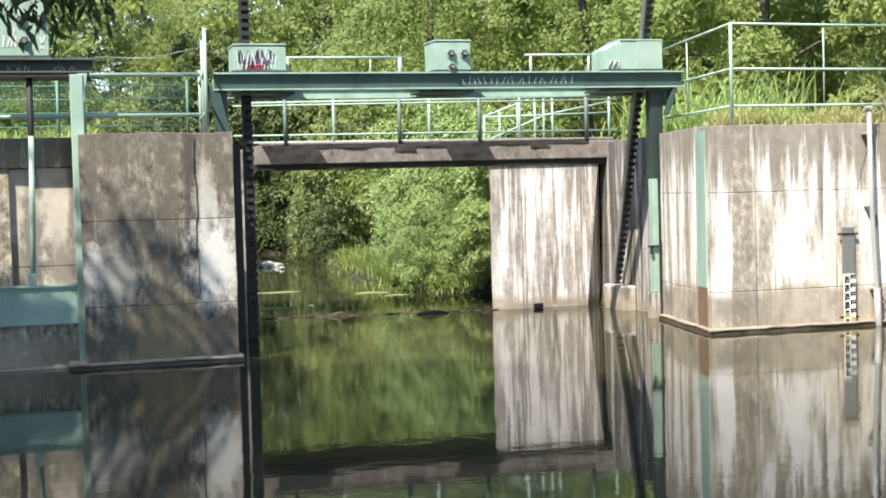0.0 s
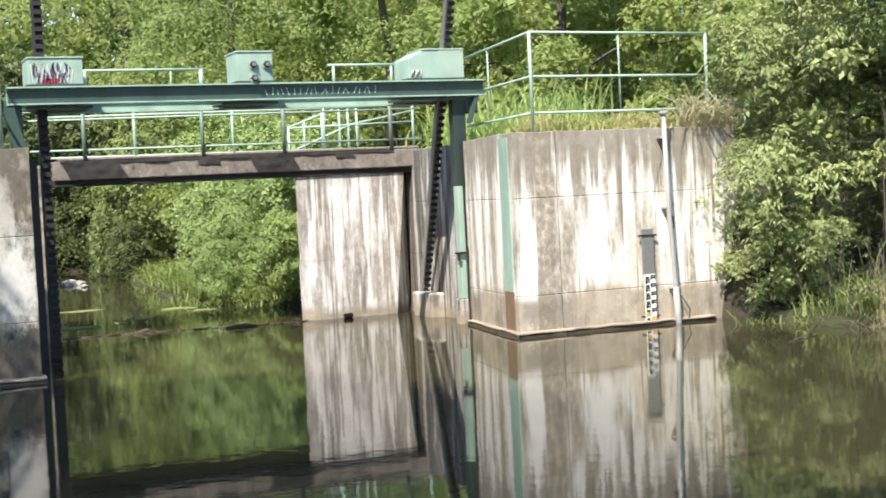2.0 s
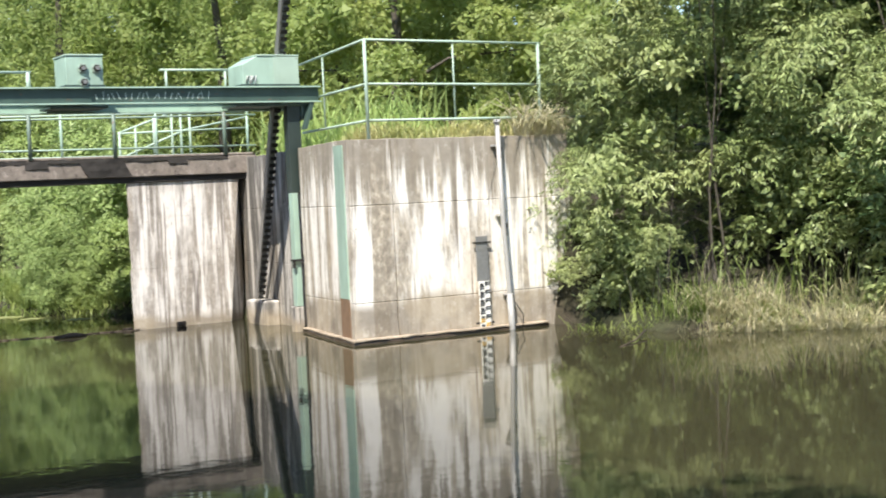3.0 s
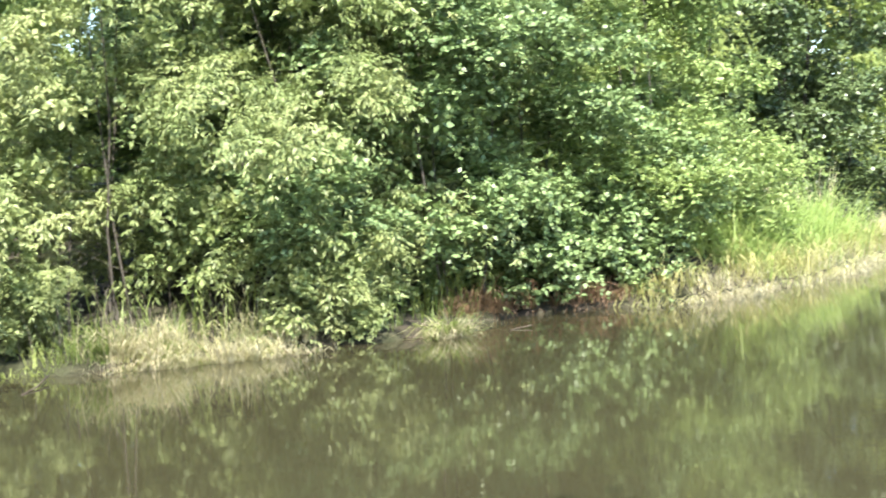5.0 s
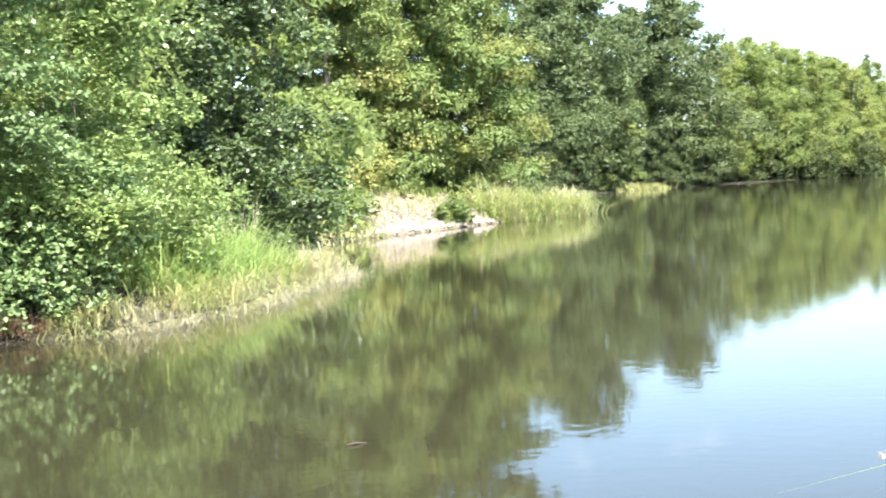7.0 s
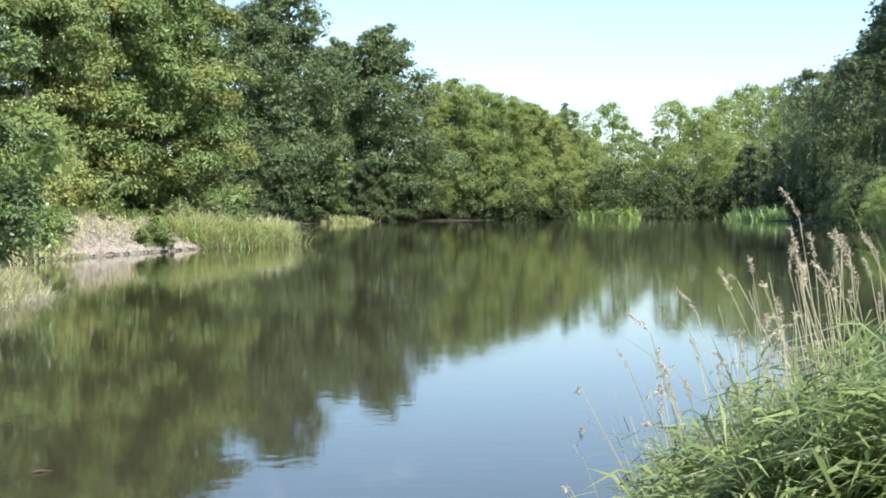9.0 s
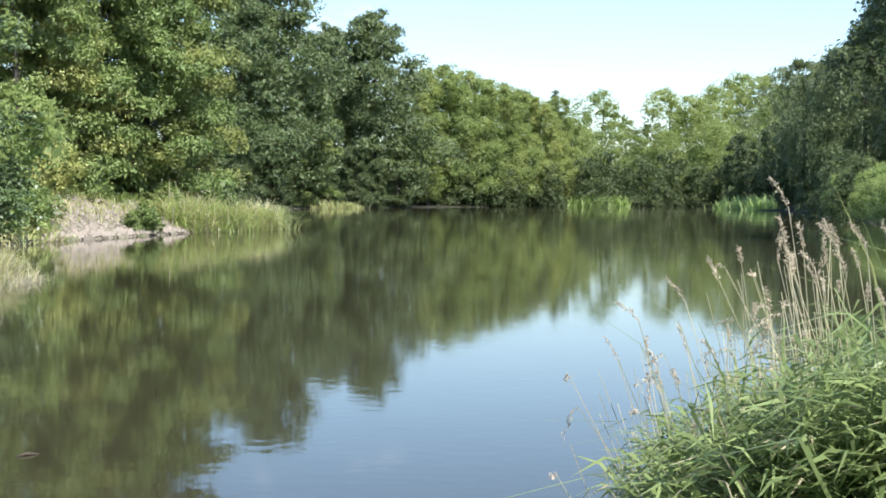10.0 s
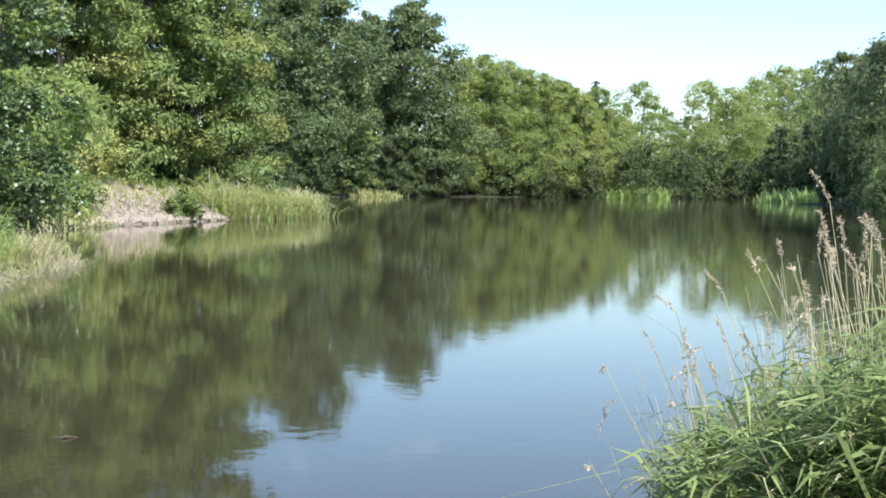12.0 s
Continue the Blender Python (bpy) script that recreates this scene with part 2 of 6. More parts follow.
SPRAY_P = plain("purple_spray_paint", (0.09, 0.06, 0.11), 0.7, 0, 0.3)
SPRAY_R = plain("red_spray_paint", (0.42, 0.07, 0.1), 0.7, 0, 0.3)
RUST_STAIN = plain("rust_silted_steel", (0.2, 0.125, 0.075), 0.9, 0.0, 0.5, 9)
BARK = plain("bark", (0.08, 0.07, 0.057), 0.9, 0, 0.5, 18)
DEAD = plain("driftwood", (0.075, 0.058, 0.042), 0.9, 0, 0.5, 14)

L_ELDER = leafy("leaves_box_elder", (0.1, 0.145, 0.045), (0.315, 0.385, 0.15), (0.36, 0.4, 0.17), 0.5, 0.16, 0.9)
L_ALDER = leafy("leaves_alder", (0.09, 0.15, 0.055), (0.27, 0.37, 0.155), (0.23, 0.32, 0.12), 0.48, 0.16, 0.8)
L_ALDER_DK = leafy("leaves_dark_alder", (0.05, 0.085, 0.03), (0.16, 0.22, 0.09), (0.12, 0.17, 0.06), 0.42, 0.12, 0.8)
for m_ in (L_ALDER, L_ALDER_DK):
    m_.node_tree.nodes["Principled BSDF"].inputs["Specular IOR Level"].default_value = 0.6
L_BRIGHT = leafy("leaves_bright", (0.13, 0.2, 0.055), (0.35, 0.445, 0.175), (0.32, 0.41, 0.14), 0.45, 0.2, 0.7)
L_BRIGHT.node_tree.nodes["Principled BSDF"].inputs["Specular IOR Level"].default_value = 0.3
L_DEEP = leafy("leaves_deep_green", (0.06, 0.1, 0.036), (0.19, 0.235, 0.093), (0.13, 0.17, 0.058), 0.48, 0.22, 0.4, 0.15)
L_DARK = leafy("leaves_dark", (0.05, 0.08, 0.03), (0.15, 0.185, 0.075), (0.1, 0.13, 0.045), 0.48, 0.2, 0.4)
L_DARK.node_tree.nodes["Principled BSDF"].inputs["Specular IOR Level"].default_value = 0.25
L_YELLOW = leafy("leaves_yellow_green", (0.13, 0.155, 0.042), (0.32, 0.35, 0.106), (0.42, 0.41, 0.118), 0.55, 0.14, 0.2, 0.2)
L_MID = leafy("leaves_mid_green", (0.11, 0.155, 0.042), (0.24, 0.315, 0.1), (0.26, 0.31, 0.095), 0.55, 0.15, 0.2, 0.2)
L_WILLOW = leafy("leaves_willow", (0.1, 0.135, 0.05), (0.2, 0.245, 0.1), (0.16, 0.2, 0.08), 0.5, 0.25, 0.3)
L_FAR = leafy("leaves_far_row", (0.22, 0.275, 0.085), (0.31, 0.37, 0.12), (0.42, 0.44, 0.14), 0.6, 0.4, 0.3, 0.2)
L_GATE = leafy("leaves_light_green", (0.19, 0.25, 0.075), (0.32, 0.395, 0.135), (0.39, 0.43, 0.14), 0.6, 0.45, 0.3, 0.18)
L_FAR_DK = leafy("leaves_far_olive", (0.17, 0.22, 0.07), (0.25, 0.305, 0.1), (0.34, 0.38, 0.12), 0.6, 0.4, 0.3, 0.2)
GRASS_G = leafy("grass_green", (0.085, 0.14, 0.035), (0.24, 0.31, 0.085), (0.29, 0.33, 0.1), 0.5, 0.35, 0.8)
GRASS_B = leafy("grass_bank", (0.2, 0.26, 0.07), (0.52, 0.52, 0.23), (0.58, 0.5, 0.27), 0.6, 0.35, 1.1)
GRASS_FRESH = leafy("grass_fresh", (0.2, 0.3, 0.08), (0.42, 0.54, 0.19), (0.45, 0.52, 0.19), 0.55, 0.42, 0.9)
GRASS_DRY = leafy("grass_straw", (0.3, 0.27, 0.16), (0.7, 0.63, 0.44), (0.5, 0.49, 0.24), 0.7, 0.3, 1.3)
REED = leafy("reed_leaf", (0.07, 0.12, 0.035), (0.34, 0.42, 0.17), (0.3, 0.37, 0.13), 0.42, 0.3, 2.0)
GRASS_DEAD = leafy("grass_dead", (0.16, 0.1, 0.06), (0.34, 0.22, 0.14), (0.26, 0.19, 0.1), 0.8, 0.25, 1.3)
SEED = leafy("grass_panicles", (0.46, 0.37, 0.27), (0.7, 0.6, 0.45), (0.55, 0.44, 0.34), 0.8, 0.3, 3.0)


def water_material():
    m, n, l, b = mat("pond_water", 0.04)
    pos = position(n)
    silt = texnoise(n, l, pos, 0.25, 4)
    l.new(mixed(n, l, silt, (0.037, 0.035, 0.019), (0.048, 0.045, 0.024)), b.inputs["Base Color"])
    b.inputs["IOR"].default_value = 1.34
    w1 = texnoise(n, l, pos, 1.1, 3, (1, 1, 1))
    w2 = texnoise(n, l, pos, 6.0, 2, (1, 1, 1))
    bump(n, l, b, mixed(n, l, 0.4, w1, w2), 0.045, 0.04)
    return m


def ground_material():
    m, n, l, b = mat("bank_soil_and_grass", 0.95)
    pos = position(n)
    a = texnoise(n, l, pos, 0.7, 6)
    f = texnoise(n, l, pos, 11, 6)
    soil = mixed(n, l, f, (0.018, 0.014, 0.01), (0.055, 0.043, 0.029))
    grass = mixed(n, l, f, (0.02, 0.025, 0.01), (0.055, 0.06, 0.025))
    l.new(mixed(n, l, ramp(n, l, a, (0.42, g(0)), (0.6, g(1))), soil, grass), b.inputs["Base Color"])
    bump(n, l, b, f, 0.8, 0.05)
    return m


def gravel_material():
    m, n, l, b = mat("pale_gravel", 0.95)
    pos = position(n)
    v = n.new("ShaderNodeTexVoronoi")
    v.inputs["Scale"].default_value = 5.0
    l.new(pos, v.inputs["Vector"])
    big = texnoise(n, l, pos, 0.8, 5)
    c = mixed(n, l, v.outputs["Color"], (0.09, 0.072, 0.052), (0.33, 0.28, 0.215))
    c = mixed(n, l, ramp(n, l, big, (0.5, g(0)), (0.68, g(0.8))), c, (0.1, 0.12, 0.045))
    l.new(c, b.inputs["Base Color"])
    bump(n, l, b, v.outputs["Distance"], 0.8, 0.08)
    return m


WATER, GROUND, GRAVEL = water_material(), ground_material(), gravel_material()


# ---- building helpers ----
def thing(name, label, category, loc=(0, 0, 0), group="", kind=""):
    """An Empty at the base of a thing; its parts hang under it."""
    ob = new(name)
    ob.location = loc
    ob.empty_display_size = 0.2
    return tagged(ob, label, category, group, kind)


def base_of(ob):
    m = Matrix.Translation(ob.location)
    return base_of(ob.parent) @ ob.matrix_parent_inverse @ m if ob.parent else m


def hang(ob, parent):
    ob.parent = parent
    ob.matrix_parent_inverse = base_of(parent).inverted()
    return ob


def linked(name, me, material, parent=None, label=""):
    me.materials.append(material)
    ob = new(name, me)
    if parent is not None:
        hang(ob, parent)
    return tagged(ob, label)


def part(name, bm, material, parent=None, label=""):
    me = bpy.data.meshes.new(name)
    bmesh.ops.recalc_face_normals(bm, faces=bm.faces)
    bm.to_mesh(me)
    bm.free()
    return linked(name, me, material, parent, label)


def prism(poly, z0, z1, bevel=0.0, lean=(0, 0)):
    """An upright block over a polygon of the plan; lean shifts its top."""
    bm = bmesh.new()
    lo = [bm.verts.new((x, y, z0)) for x, y in poly]
    hi = [bm.verts.new((x + lean[0], y + lean[1], z1)) for x, y in poly]
    bm.faces.new(lo[::-1])
    bm.faces.new(hi)
    for i in range(len(poly)):
        j = (i + 1) % len(poly)
        bm.faces.new((lo[i], lo[j], hi[j], hi[i]))
    bmesh.ops.recalc_face_normals(bm, faces=bm.faces)
    if bevel:
        bmesh.ops.bevel(bm, geom=list(bm.edges), offset=bevel, segments=2, profile=0.5, affect="EDGES", clamp_overlap=True)
    return bm


def weather(bm, size=0.25, amount=0.006, top=None, ragged=0.0):
    """Cut a block into smaller faces and make them uneven; ragged roughens its upper edge."""
    for _ in range(5):
        long = [e for e in bm.edges if e.calc_length() > size]
        if not long:
            break
        bmesh.ops.subdivide_edges(bm, edges=long, cuts=1, use_grid_fill=True)
    bmesh.ops.triangulate(bm, faces=[f for f in bm.faces if len(f.verts) > 4])
    for v in bm.verts:
        k = noise.noise_vector(v.co * 3.1) * amount + noise.noise_vector(v.co * 11.0) * amount * 0.5
        v.co += Vector((k.x, k.y, k.z * 0.3))
        if top is not None and v.co.z > top - 0.05:
            v.co.z += ragged * (noise.noise(v.co * 2.3) + 0.6 * noise.noise(v.co * 9.0))
    return bm


def upright(profile, y0, y1):
    """A plate with the given outline in x and z, between two depths."""
    bm = bmesh.new()
    a = [bm.verts.new((x, y0, z)) for x, z in profile]
    b = [bm.verts.new((x, y1, z)) for x, z in profile]
    bm.faces.new(a)
    bm.faces.new(b[::-1])
    for k in range(len(profile)):
        bm.faces.new((a[k], b[k], b[(k + 1) % len(profile)], a[(k + 1) % len(profile)]))
    return bm


def bx(x0, x1, y0, y1, z0, z1, bevel=0.0):
    return prism([(x0, y0), (x1, y0), (x1, y1), (x0, y1)], z0, z1, bevel)


def merge(*parts):
    """Several bmeshes as one."""
    out = bmesh.new()
    for p in parts:
        me = bpy.data.meshes.new("tmp")
        p.to_mesh(me)
        p.free()
        out.from_mesh(me)
        bpy.data.meshes.remove(me)
    return out


def tube(points, radii, sides=8, cap=True):
    """A round bar through points; radii one number or one for each."""
    bm = bmesh.new()
    pts = [Vector(p) for p in points]
    rad = [radii] * len(pts) if isinstance(radii, (int, float)) else radii
    rings = []
    for i, p in enumerate(pts):
        way = (pts[min(i + 1, len(pts) - 1)] - pts[max(i - 1, 0)]).normalized()
        side = way.cross(Vector((0.13, 0.31, 1)) if abs(way.z) < 0.95 else Vector((1, 0.2, 0))).normalized()
        up = way.cross(side)
        rings.append([bm.verts.new(p + rad[i] * (math.cos(a) * side + math.sin(a) * up)) for a in (2 * math.pi * k / sides for k in range(sides))])
    for a, b in zip(rings, rings[1:]):
        for k in range(sides):
            f = bm.faces.new((a[k], a[(k + 1) % sides], b[(k + 1) % sides], b[k]))
            f.smooth = True
    if cap:
        bm.faces.new(rings[0][::-1])
        bm.faces.new(rings[-1])
    return bm


def quads_mesh(name, verts, faces):
    """A mesh from arrays of places and of three or four corners each."""
    me = bpy.data.meshes.new(name)
    n, k = faces.shape
    me.vertices.add(len(verts))
    me.vertices.foreach_set("co", np.ascontiguousarray(verts, dtype=np.float32).ravel())
    me.loops.add(k * n)
    me.polygons.add(n)
    me.loops.foreach_set("vertex_index", np.ascontiguousarray(faces, dtype=np.int32).ravel())
    me.polygons.foreach_set("loop_start", np.arange(0, k * n, k, dtype=np.int32))
    me.update(calc_edges=True)
    return me


def unit(v):
    return v / (np.linalg.norm(v, axis=-1, keepdims=True) + 1e-9)


def leaves_at(rng, base, way, length, width, fold=0.18, up=(0, 0, 0.9), wild=0.5):
    """One leaf for each base: a folded blade that lies along way and faces up."""
    n = len(base)
    up = unit(np.asarray(up, float) + rng.normal(0, wild, (n, 3)))
    side = unit(np.cross(way, up))
    nrm = np.cross(side, way)
    L = (length * rng.uniform(0.65, 1.25, n))[:, None]
    W = (width * rng.uniform(0.7, 1.2, n))[:, None]
    mid = base + way * L * 0.45 + nrm * fold * L
    v = np.stack([base, mid + side * W / 2, base + way * L - nrm * 0.1 * L, mid - side * W / 2], 1)
    return v.reshape(-1, 3), np.arange(4 * n).reshape(n, 4)


def twigs(rng, base, way, length, per, leaf_l, leaf_w, droop=0.3, splay=0.9, up=(0, 0, 0.9), wild=0.5):
    """Leafy twigs: leaves set along each twig from base on, out to both sides, hanging by droop."""
    n = len(base)
    s = np.tile(np.linspace(0.12, 1.0, per), n)
    b = np.repeat(base, per, 0)
    w = np.repeat(unit(way), per, 0)
    ln = np.repeat(length * rng.uniform(0.6, 1.3, n), per)
    at = b + w * (s * ln)[:, None] + np.array([0, 0, -1]) * (droop * s**2 * ln)[:, None]
    side = unit(np.cross(w, np.array([0.05, 0.1, 1.0])))
    sgn = np.where(np.arange(len(at)) % 2, 1.0, -1.0)[:, None]
    lw = unit(w * 0.55 + side * sgn * splay + rng.normal(0, 0.3, at.shape) + np.array([0, 0, -droop]))
    u = np.repeat(np.asarray(up, float), per, 0) if np.ndim(up) == 2 else up
    return leaves_at(rng, at + rng.normal(0, 0.02 * leaf_l / 0.1, at.shape), lw, leaf_l, leaf_w, 0.15, u, wild)


def crown(rng, lobes, n_clumps, clump, per_clump, twig_len, per, leaf_l, leaf_w, droop=0.3, inner=0.7, low=-0.45):
    """Foliage over lobes (centre, radii): shelves of leafy twigs, with gaps of shade between them."""
    c = np.array([p for p, _ in lobes], float)
    r = np.array([q for _, q in lobes], float)
    area = (r[:, 0] * r[:, 2])
    pick = rng.choice(len(lobes), n_clumps, p=area / area.sum())
    d = unit(rng.normal(0, 1, (n_clumps, 3)))
    d[:, 2] = np.where(d[:, 2] < low, -d[:, 2], d[:, 2])
    f = rng.uniform(inner, 1.04, n_clumps)
    centre = c[pick] + d * r[pick] * f[:, None]
    nrm = unit(d + np.array([0, 0, 0.75]) + rng.normal(0, 0.2, d.shape))
    size = clump * rng.uniform(0.55, 1.35, n_clumps)
    n = n_clumps * per_clump
    q = unit(rng.normal(0, 1, (n, 3))) * (rng.uniform(0, 1, (n, 1)) ** 0.45) * 1.55
    N, S = np.repeat(nrm, per_clump, 0), np.repeat(size, per_clump)[:, None]
    along = (q * N).sum(-1, keepdims=True)
    flat = q - N * along
    off = (flat * 0.5 + N * along * 0.16) * S - N * (flat**2).sum(-1, keepdims=True) * 0.07 * S
    base = np.repeat(centre, per_clump, 0) + off
    way = unit(unit(flat) * 0.8 + np.repeat(d, per_clump, 0) * 0.5 + rng.normal(0, 0.3, (n, 3)))
    return twigs(rng, base, way, twig_len, per, leaf_l, leaf_w, droop, 0.9, N * 1.1, 0.3)


def ripple(p, k, seed=0.0):
    """A smooth wavering number, about -1 to 1, for each place; k sets how quickly it changes."""
    x, y, z = p[:, 0] * k + seed, p[:, 1] * k + 1.7 * seed, p[:, 2] * k - seed
    return (np.sin(x + 1.9 * np.sin(0.8 * y + z)) + np.sin(1.3 * y - 0.7 * x + 1.4 * np.sin(1.1 * z)) + np.sin(1.6 * z + 0.6 * y + np.sin(x))) / 3


def billow(rng, lobes, k, share=0.45, flat=0.8):
    """Smaller lobes over the outside of large ones, for a crown of many boughs."""
    out = []
    for p, q in lobes:
        d = unit(rng.normal(0, 1, (k, 3)))
        d[:, 2] = np.where(d[:, 2] < -0.5, -d[:, 2], d[:, 2])
        for e in d:
            s = share * rng.uniform(0.6, 1.3)
            c = np.array(p) + e * np.array(q) * rng.uniform(0.6, 0.8)
            out.append((tuple(c), (q[0] * s, q[1] * s, q[2] * s * flat)))
    return out


def outside(rng, lobes, n, lo=0.88, hi=1.04, free=0.8):
    """Places on the outer side of the lobes, and the way out at each; those inside another lobe are left out."""
    c = np.array([p for p, _ in lobes], float)
    r = np.array([q for _, q in lobes], float)
    area = r[:, 0] * r[:, 2]
    pick = rng.choice(len(lobes), n, p=area / area.sum())
    d = unit(rng.normal(0, 1, (n, 3)))
    d[:, 2] = np.where(d[:, 2] < -0.55, -d[:, 2], d[:, 2])
    p = c[pick] + d * r[pick] * rng.uniform(lo, hi, (n, 1))
    near = np.full(n, 9.0)
    for i in range(len(lobes)):
        q = np.linalg.norm((p - c[i]) / r[i], axis=1)
        near = np.minimum(near, np.where(pick == i, 9.0, q))
    keep = near > free
    return p[keep], d[keep]


def canopy(rng, lobes, n, spray, rays, leaf_l, leaf_w, droop=0.5, rough=0.25, deep=0.3, free=0.8, wild=0.4):
    """Foliage seen from afar: small drooping sprays all over the lobes, and leaves in the shade inside."""
    p, d = outside(rng, lobes, n, 0.86, 1.12, free)
    p = p + d * (ripple(p, 2.2 / spray * 0.4) * rough * spray)[:, None]
    k = len(p) * rays
    D = np.repeat(d, rays, 0)
    t = rng.normal(0, 1, (k, 3))
    t = unit(t - D * (t * D).sum(-1, keepdims=True))
    at = np.repeat(p, rays, 0) + t * rng.uniform(0, 0.6, (k, 1)) * spray + rng.normal(0, 0.12, (k, 3)) * spray
    way = unit(t * 0.8 + D * 0.45 + rng.normal(0, 0.3, (k, 3)) + np.array([0, 0, -droop]))
    out = leaves_at(rng, at, way, leaf_l, leaf_w, 0.12, D * 0.75 + np.array([0, 0, 0.55]), wild)
    m = int(k * deep)
    c = np.array([a for a, _ in lobes], float)
    r = np.array([b for _, b in lobes], float)
    i = rng.integers(0, len(lobes), m)
    inside = c[i] + unit(rng.normal(0, 1, (m, 3))) * r[i] * rng.uniform(0.2, 0.75, (m, 1))
    return joined(out, leaves_at(rng, inside, unit(rng.normal(0, 1, (m, 3))), leaf_l * 2.2, leaf_w * 2.6, 0.1, (0, 0, 0.6), 0.8))


def shoots(rng, lobes, n, length, nodes, leaflets, leaf_l, leaf_w, droop=0.3, rise=0.3, wild=0.45, gaps=0.25, deep=0.2, bunch=7, spread=0.16):
    """Foliage seen close by: leafy shoots out of the lobes, with one leaf or a feather of leaflets at each node, and shaded gaps between boughs."""
    p, d = outside(rng, lobes, n // bunch, 0.75, 1.05, 0.6)
    keep = ripple(p, 1.9, 3.0) + 0.6 * ripple(p, 4.7, 1.0) > -gaps * 1.6 - 0.06
    p, d = np.repeat(p[keep], bunch, 0), np.repeat(d[keep], bunch, 0)
    p = p + rng.normal(0, spread, p.shape) * np.array([1, 1, 0.6])
    d = unit(d + rng.normal(0, 0.55, d.shape))
    m = len(p)
    ln = length * rng.uniform(0.5, 1.35, m)
    way = unit(d * np.array([1, 1, 0.5]) * 0.9 + np.array([0, 0, rise]) + rng.normal(0, 0.35, (m, 3)))
    s = np.tile(np.linspace(0.1, 1.0, nodes), m)
    W, L = np.repeat(way, nodes, 0), np.repeat(ln, nodes)
    at = np.repeat(p, nodes, 0) + W * (s * L)[:, None] + np.array([0, 0, -1]) * (droop * s**2 * L)[:, None]
    side = unit(np.cross(W, np.array([0.05, 0.1, 1.0])) + rng.normal(0, 0.35, W.shape))
    sgn = np.where(np.arange(len(at)) % 2, 1.0, -1.0)[:, None]
    stalk = unit(W * 0.6 + side * sgn * 0.9 + rng.normal(0, 0.25, W.shape) + np.array([0, 0, -0.5 * droop]))
    D = np.repeat(d, nodes, 0)
    if leaflets > 1:
        j = np.tile(np.arange(leaflets), len(at))
        S = np.repeat(stalk, leaflets, 0)
        at = np.repeat(at, leaflets, 0) + S * ((j // 2) * 0.42 * leaf_l + 0.3 * leaf_l)[:, None]
        across = unit(np.cross(S, np.array([0.1, 0.05, 1.0])))
        last = (j == leaflets - 1)[:, None]
        leaf = np.where(last, S, S * 0.65 + across * np.where(j % 2, 0.75, -0.75)[:, None])
        stalk = unit(leaf + rng.normal(0, 0.16, leaf.shape) + np.array([0, 0, -droop * 0.6]))
        D = np.repeat(D, leaflets, 0)
    out = leaves_at(rng, at, stalk, leaf_l, leaf_w, 0.1, np.array([0, 0, 0.85]) + D * 0.35, wild)
    k = int(len(at) * deep)
    c = np.array([a for a, _ in lobes], float)
    r = np.array([b for _, b in lobes], float)
    i = rng.integers(0, len(lobes), k)
    inside = c[i] + unit(rng.normal(0, 1, (k, 3))) * r[i] * rng.uniform(0.1, 0.7, (k, 1))
    big = leaf_l if leaflets == 1 else leaf_l * 0.8
    return joined(out, leaves_at(rng, inside, unit(rng.normal(0, 1, (k, 3))), big * 1.4, big * 0.9, 0.1, (0, 0, 0.6), 0.8))


def tiers(rng, height, radius, n, bottom=0.1):
    """Flattened lobes in storeys round a straight trunk: a broad blunt cone."""
    out = []
    for i in range(n):
        t = (i + rng.uniform(0.2, 0.8)) / n
        env = radius * min(1.0, 0.7 + 1.3 * t) * (1 - max(0.0, t - 0.3) ** 1.5 * 1.05)
        a = i * 2.4 + rng.uniform(-0.5, 0.5)
        q, rr = env * rng.uniform(0.4, 0.72), env * rng.uniform(0.42, 0.58) + 0.03 * radius
        out.append(((q * math.cos(a), q * math.sin(a), height * (bottom + (0.97 - bottom) * t)), (rr, rr, rr * 0.8)))
    return out


def lobes_for(rng, height, radius, n, bottom=0.12, top_narrow=0.55):
    """Uneven lobes filling a crown that stands on the ground at 0, 0, 0."""
    out = []
    for i in range(n):
        t = (i + rng.uniform(0.1, 0.9)) / n
        z = height * (bottom + (0.95 - bottom) * t)
        env = radius * (math.sin(math.pi * min(1, 0.3 + 0.58 * t)) ** 0.6) * (1 - top_narrow * max(0, t - 0.5))
        a = i * 2.4 + rng.uniform(-0.6, 0.6)
        q = env * rng.uniform(0.35, 0.8)
        rr = radius * rng.uniform(0.3, 0.62) * (1 - 0.35 * t)
        out.append(((q * math.cos(a), q * math.sin(a), z), (rr, rr, rr * rng.uniform(0.65, 0.95))))
    return out


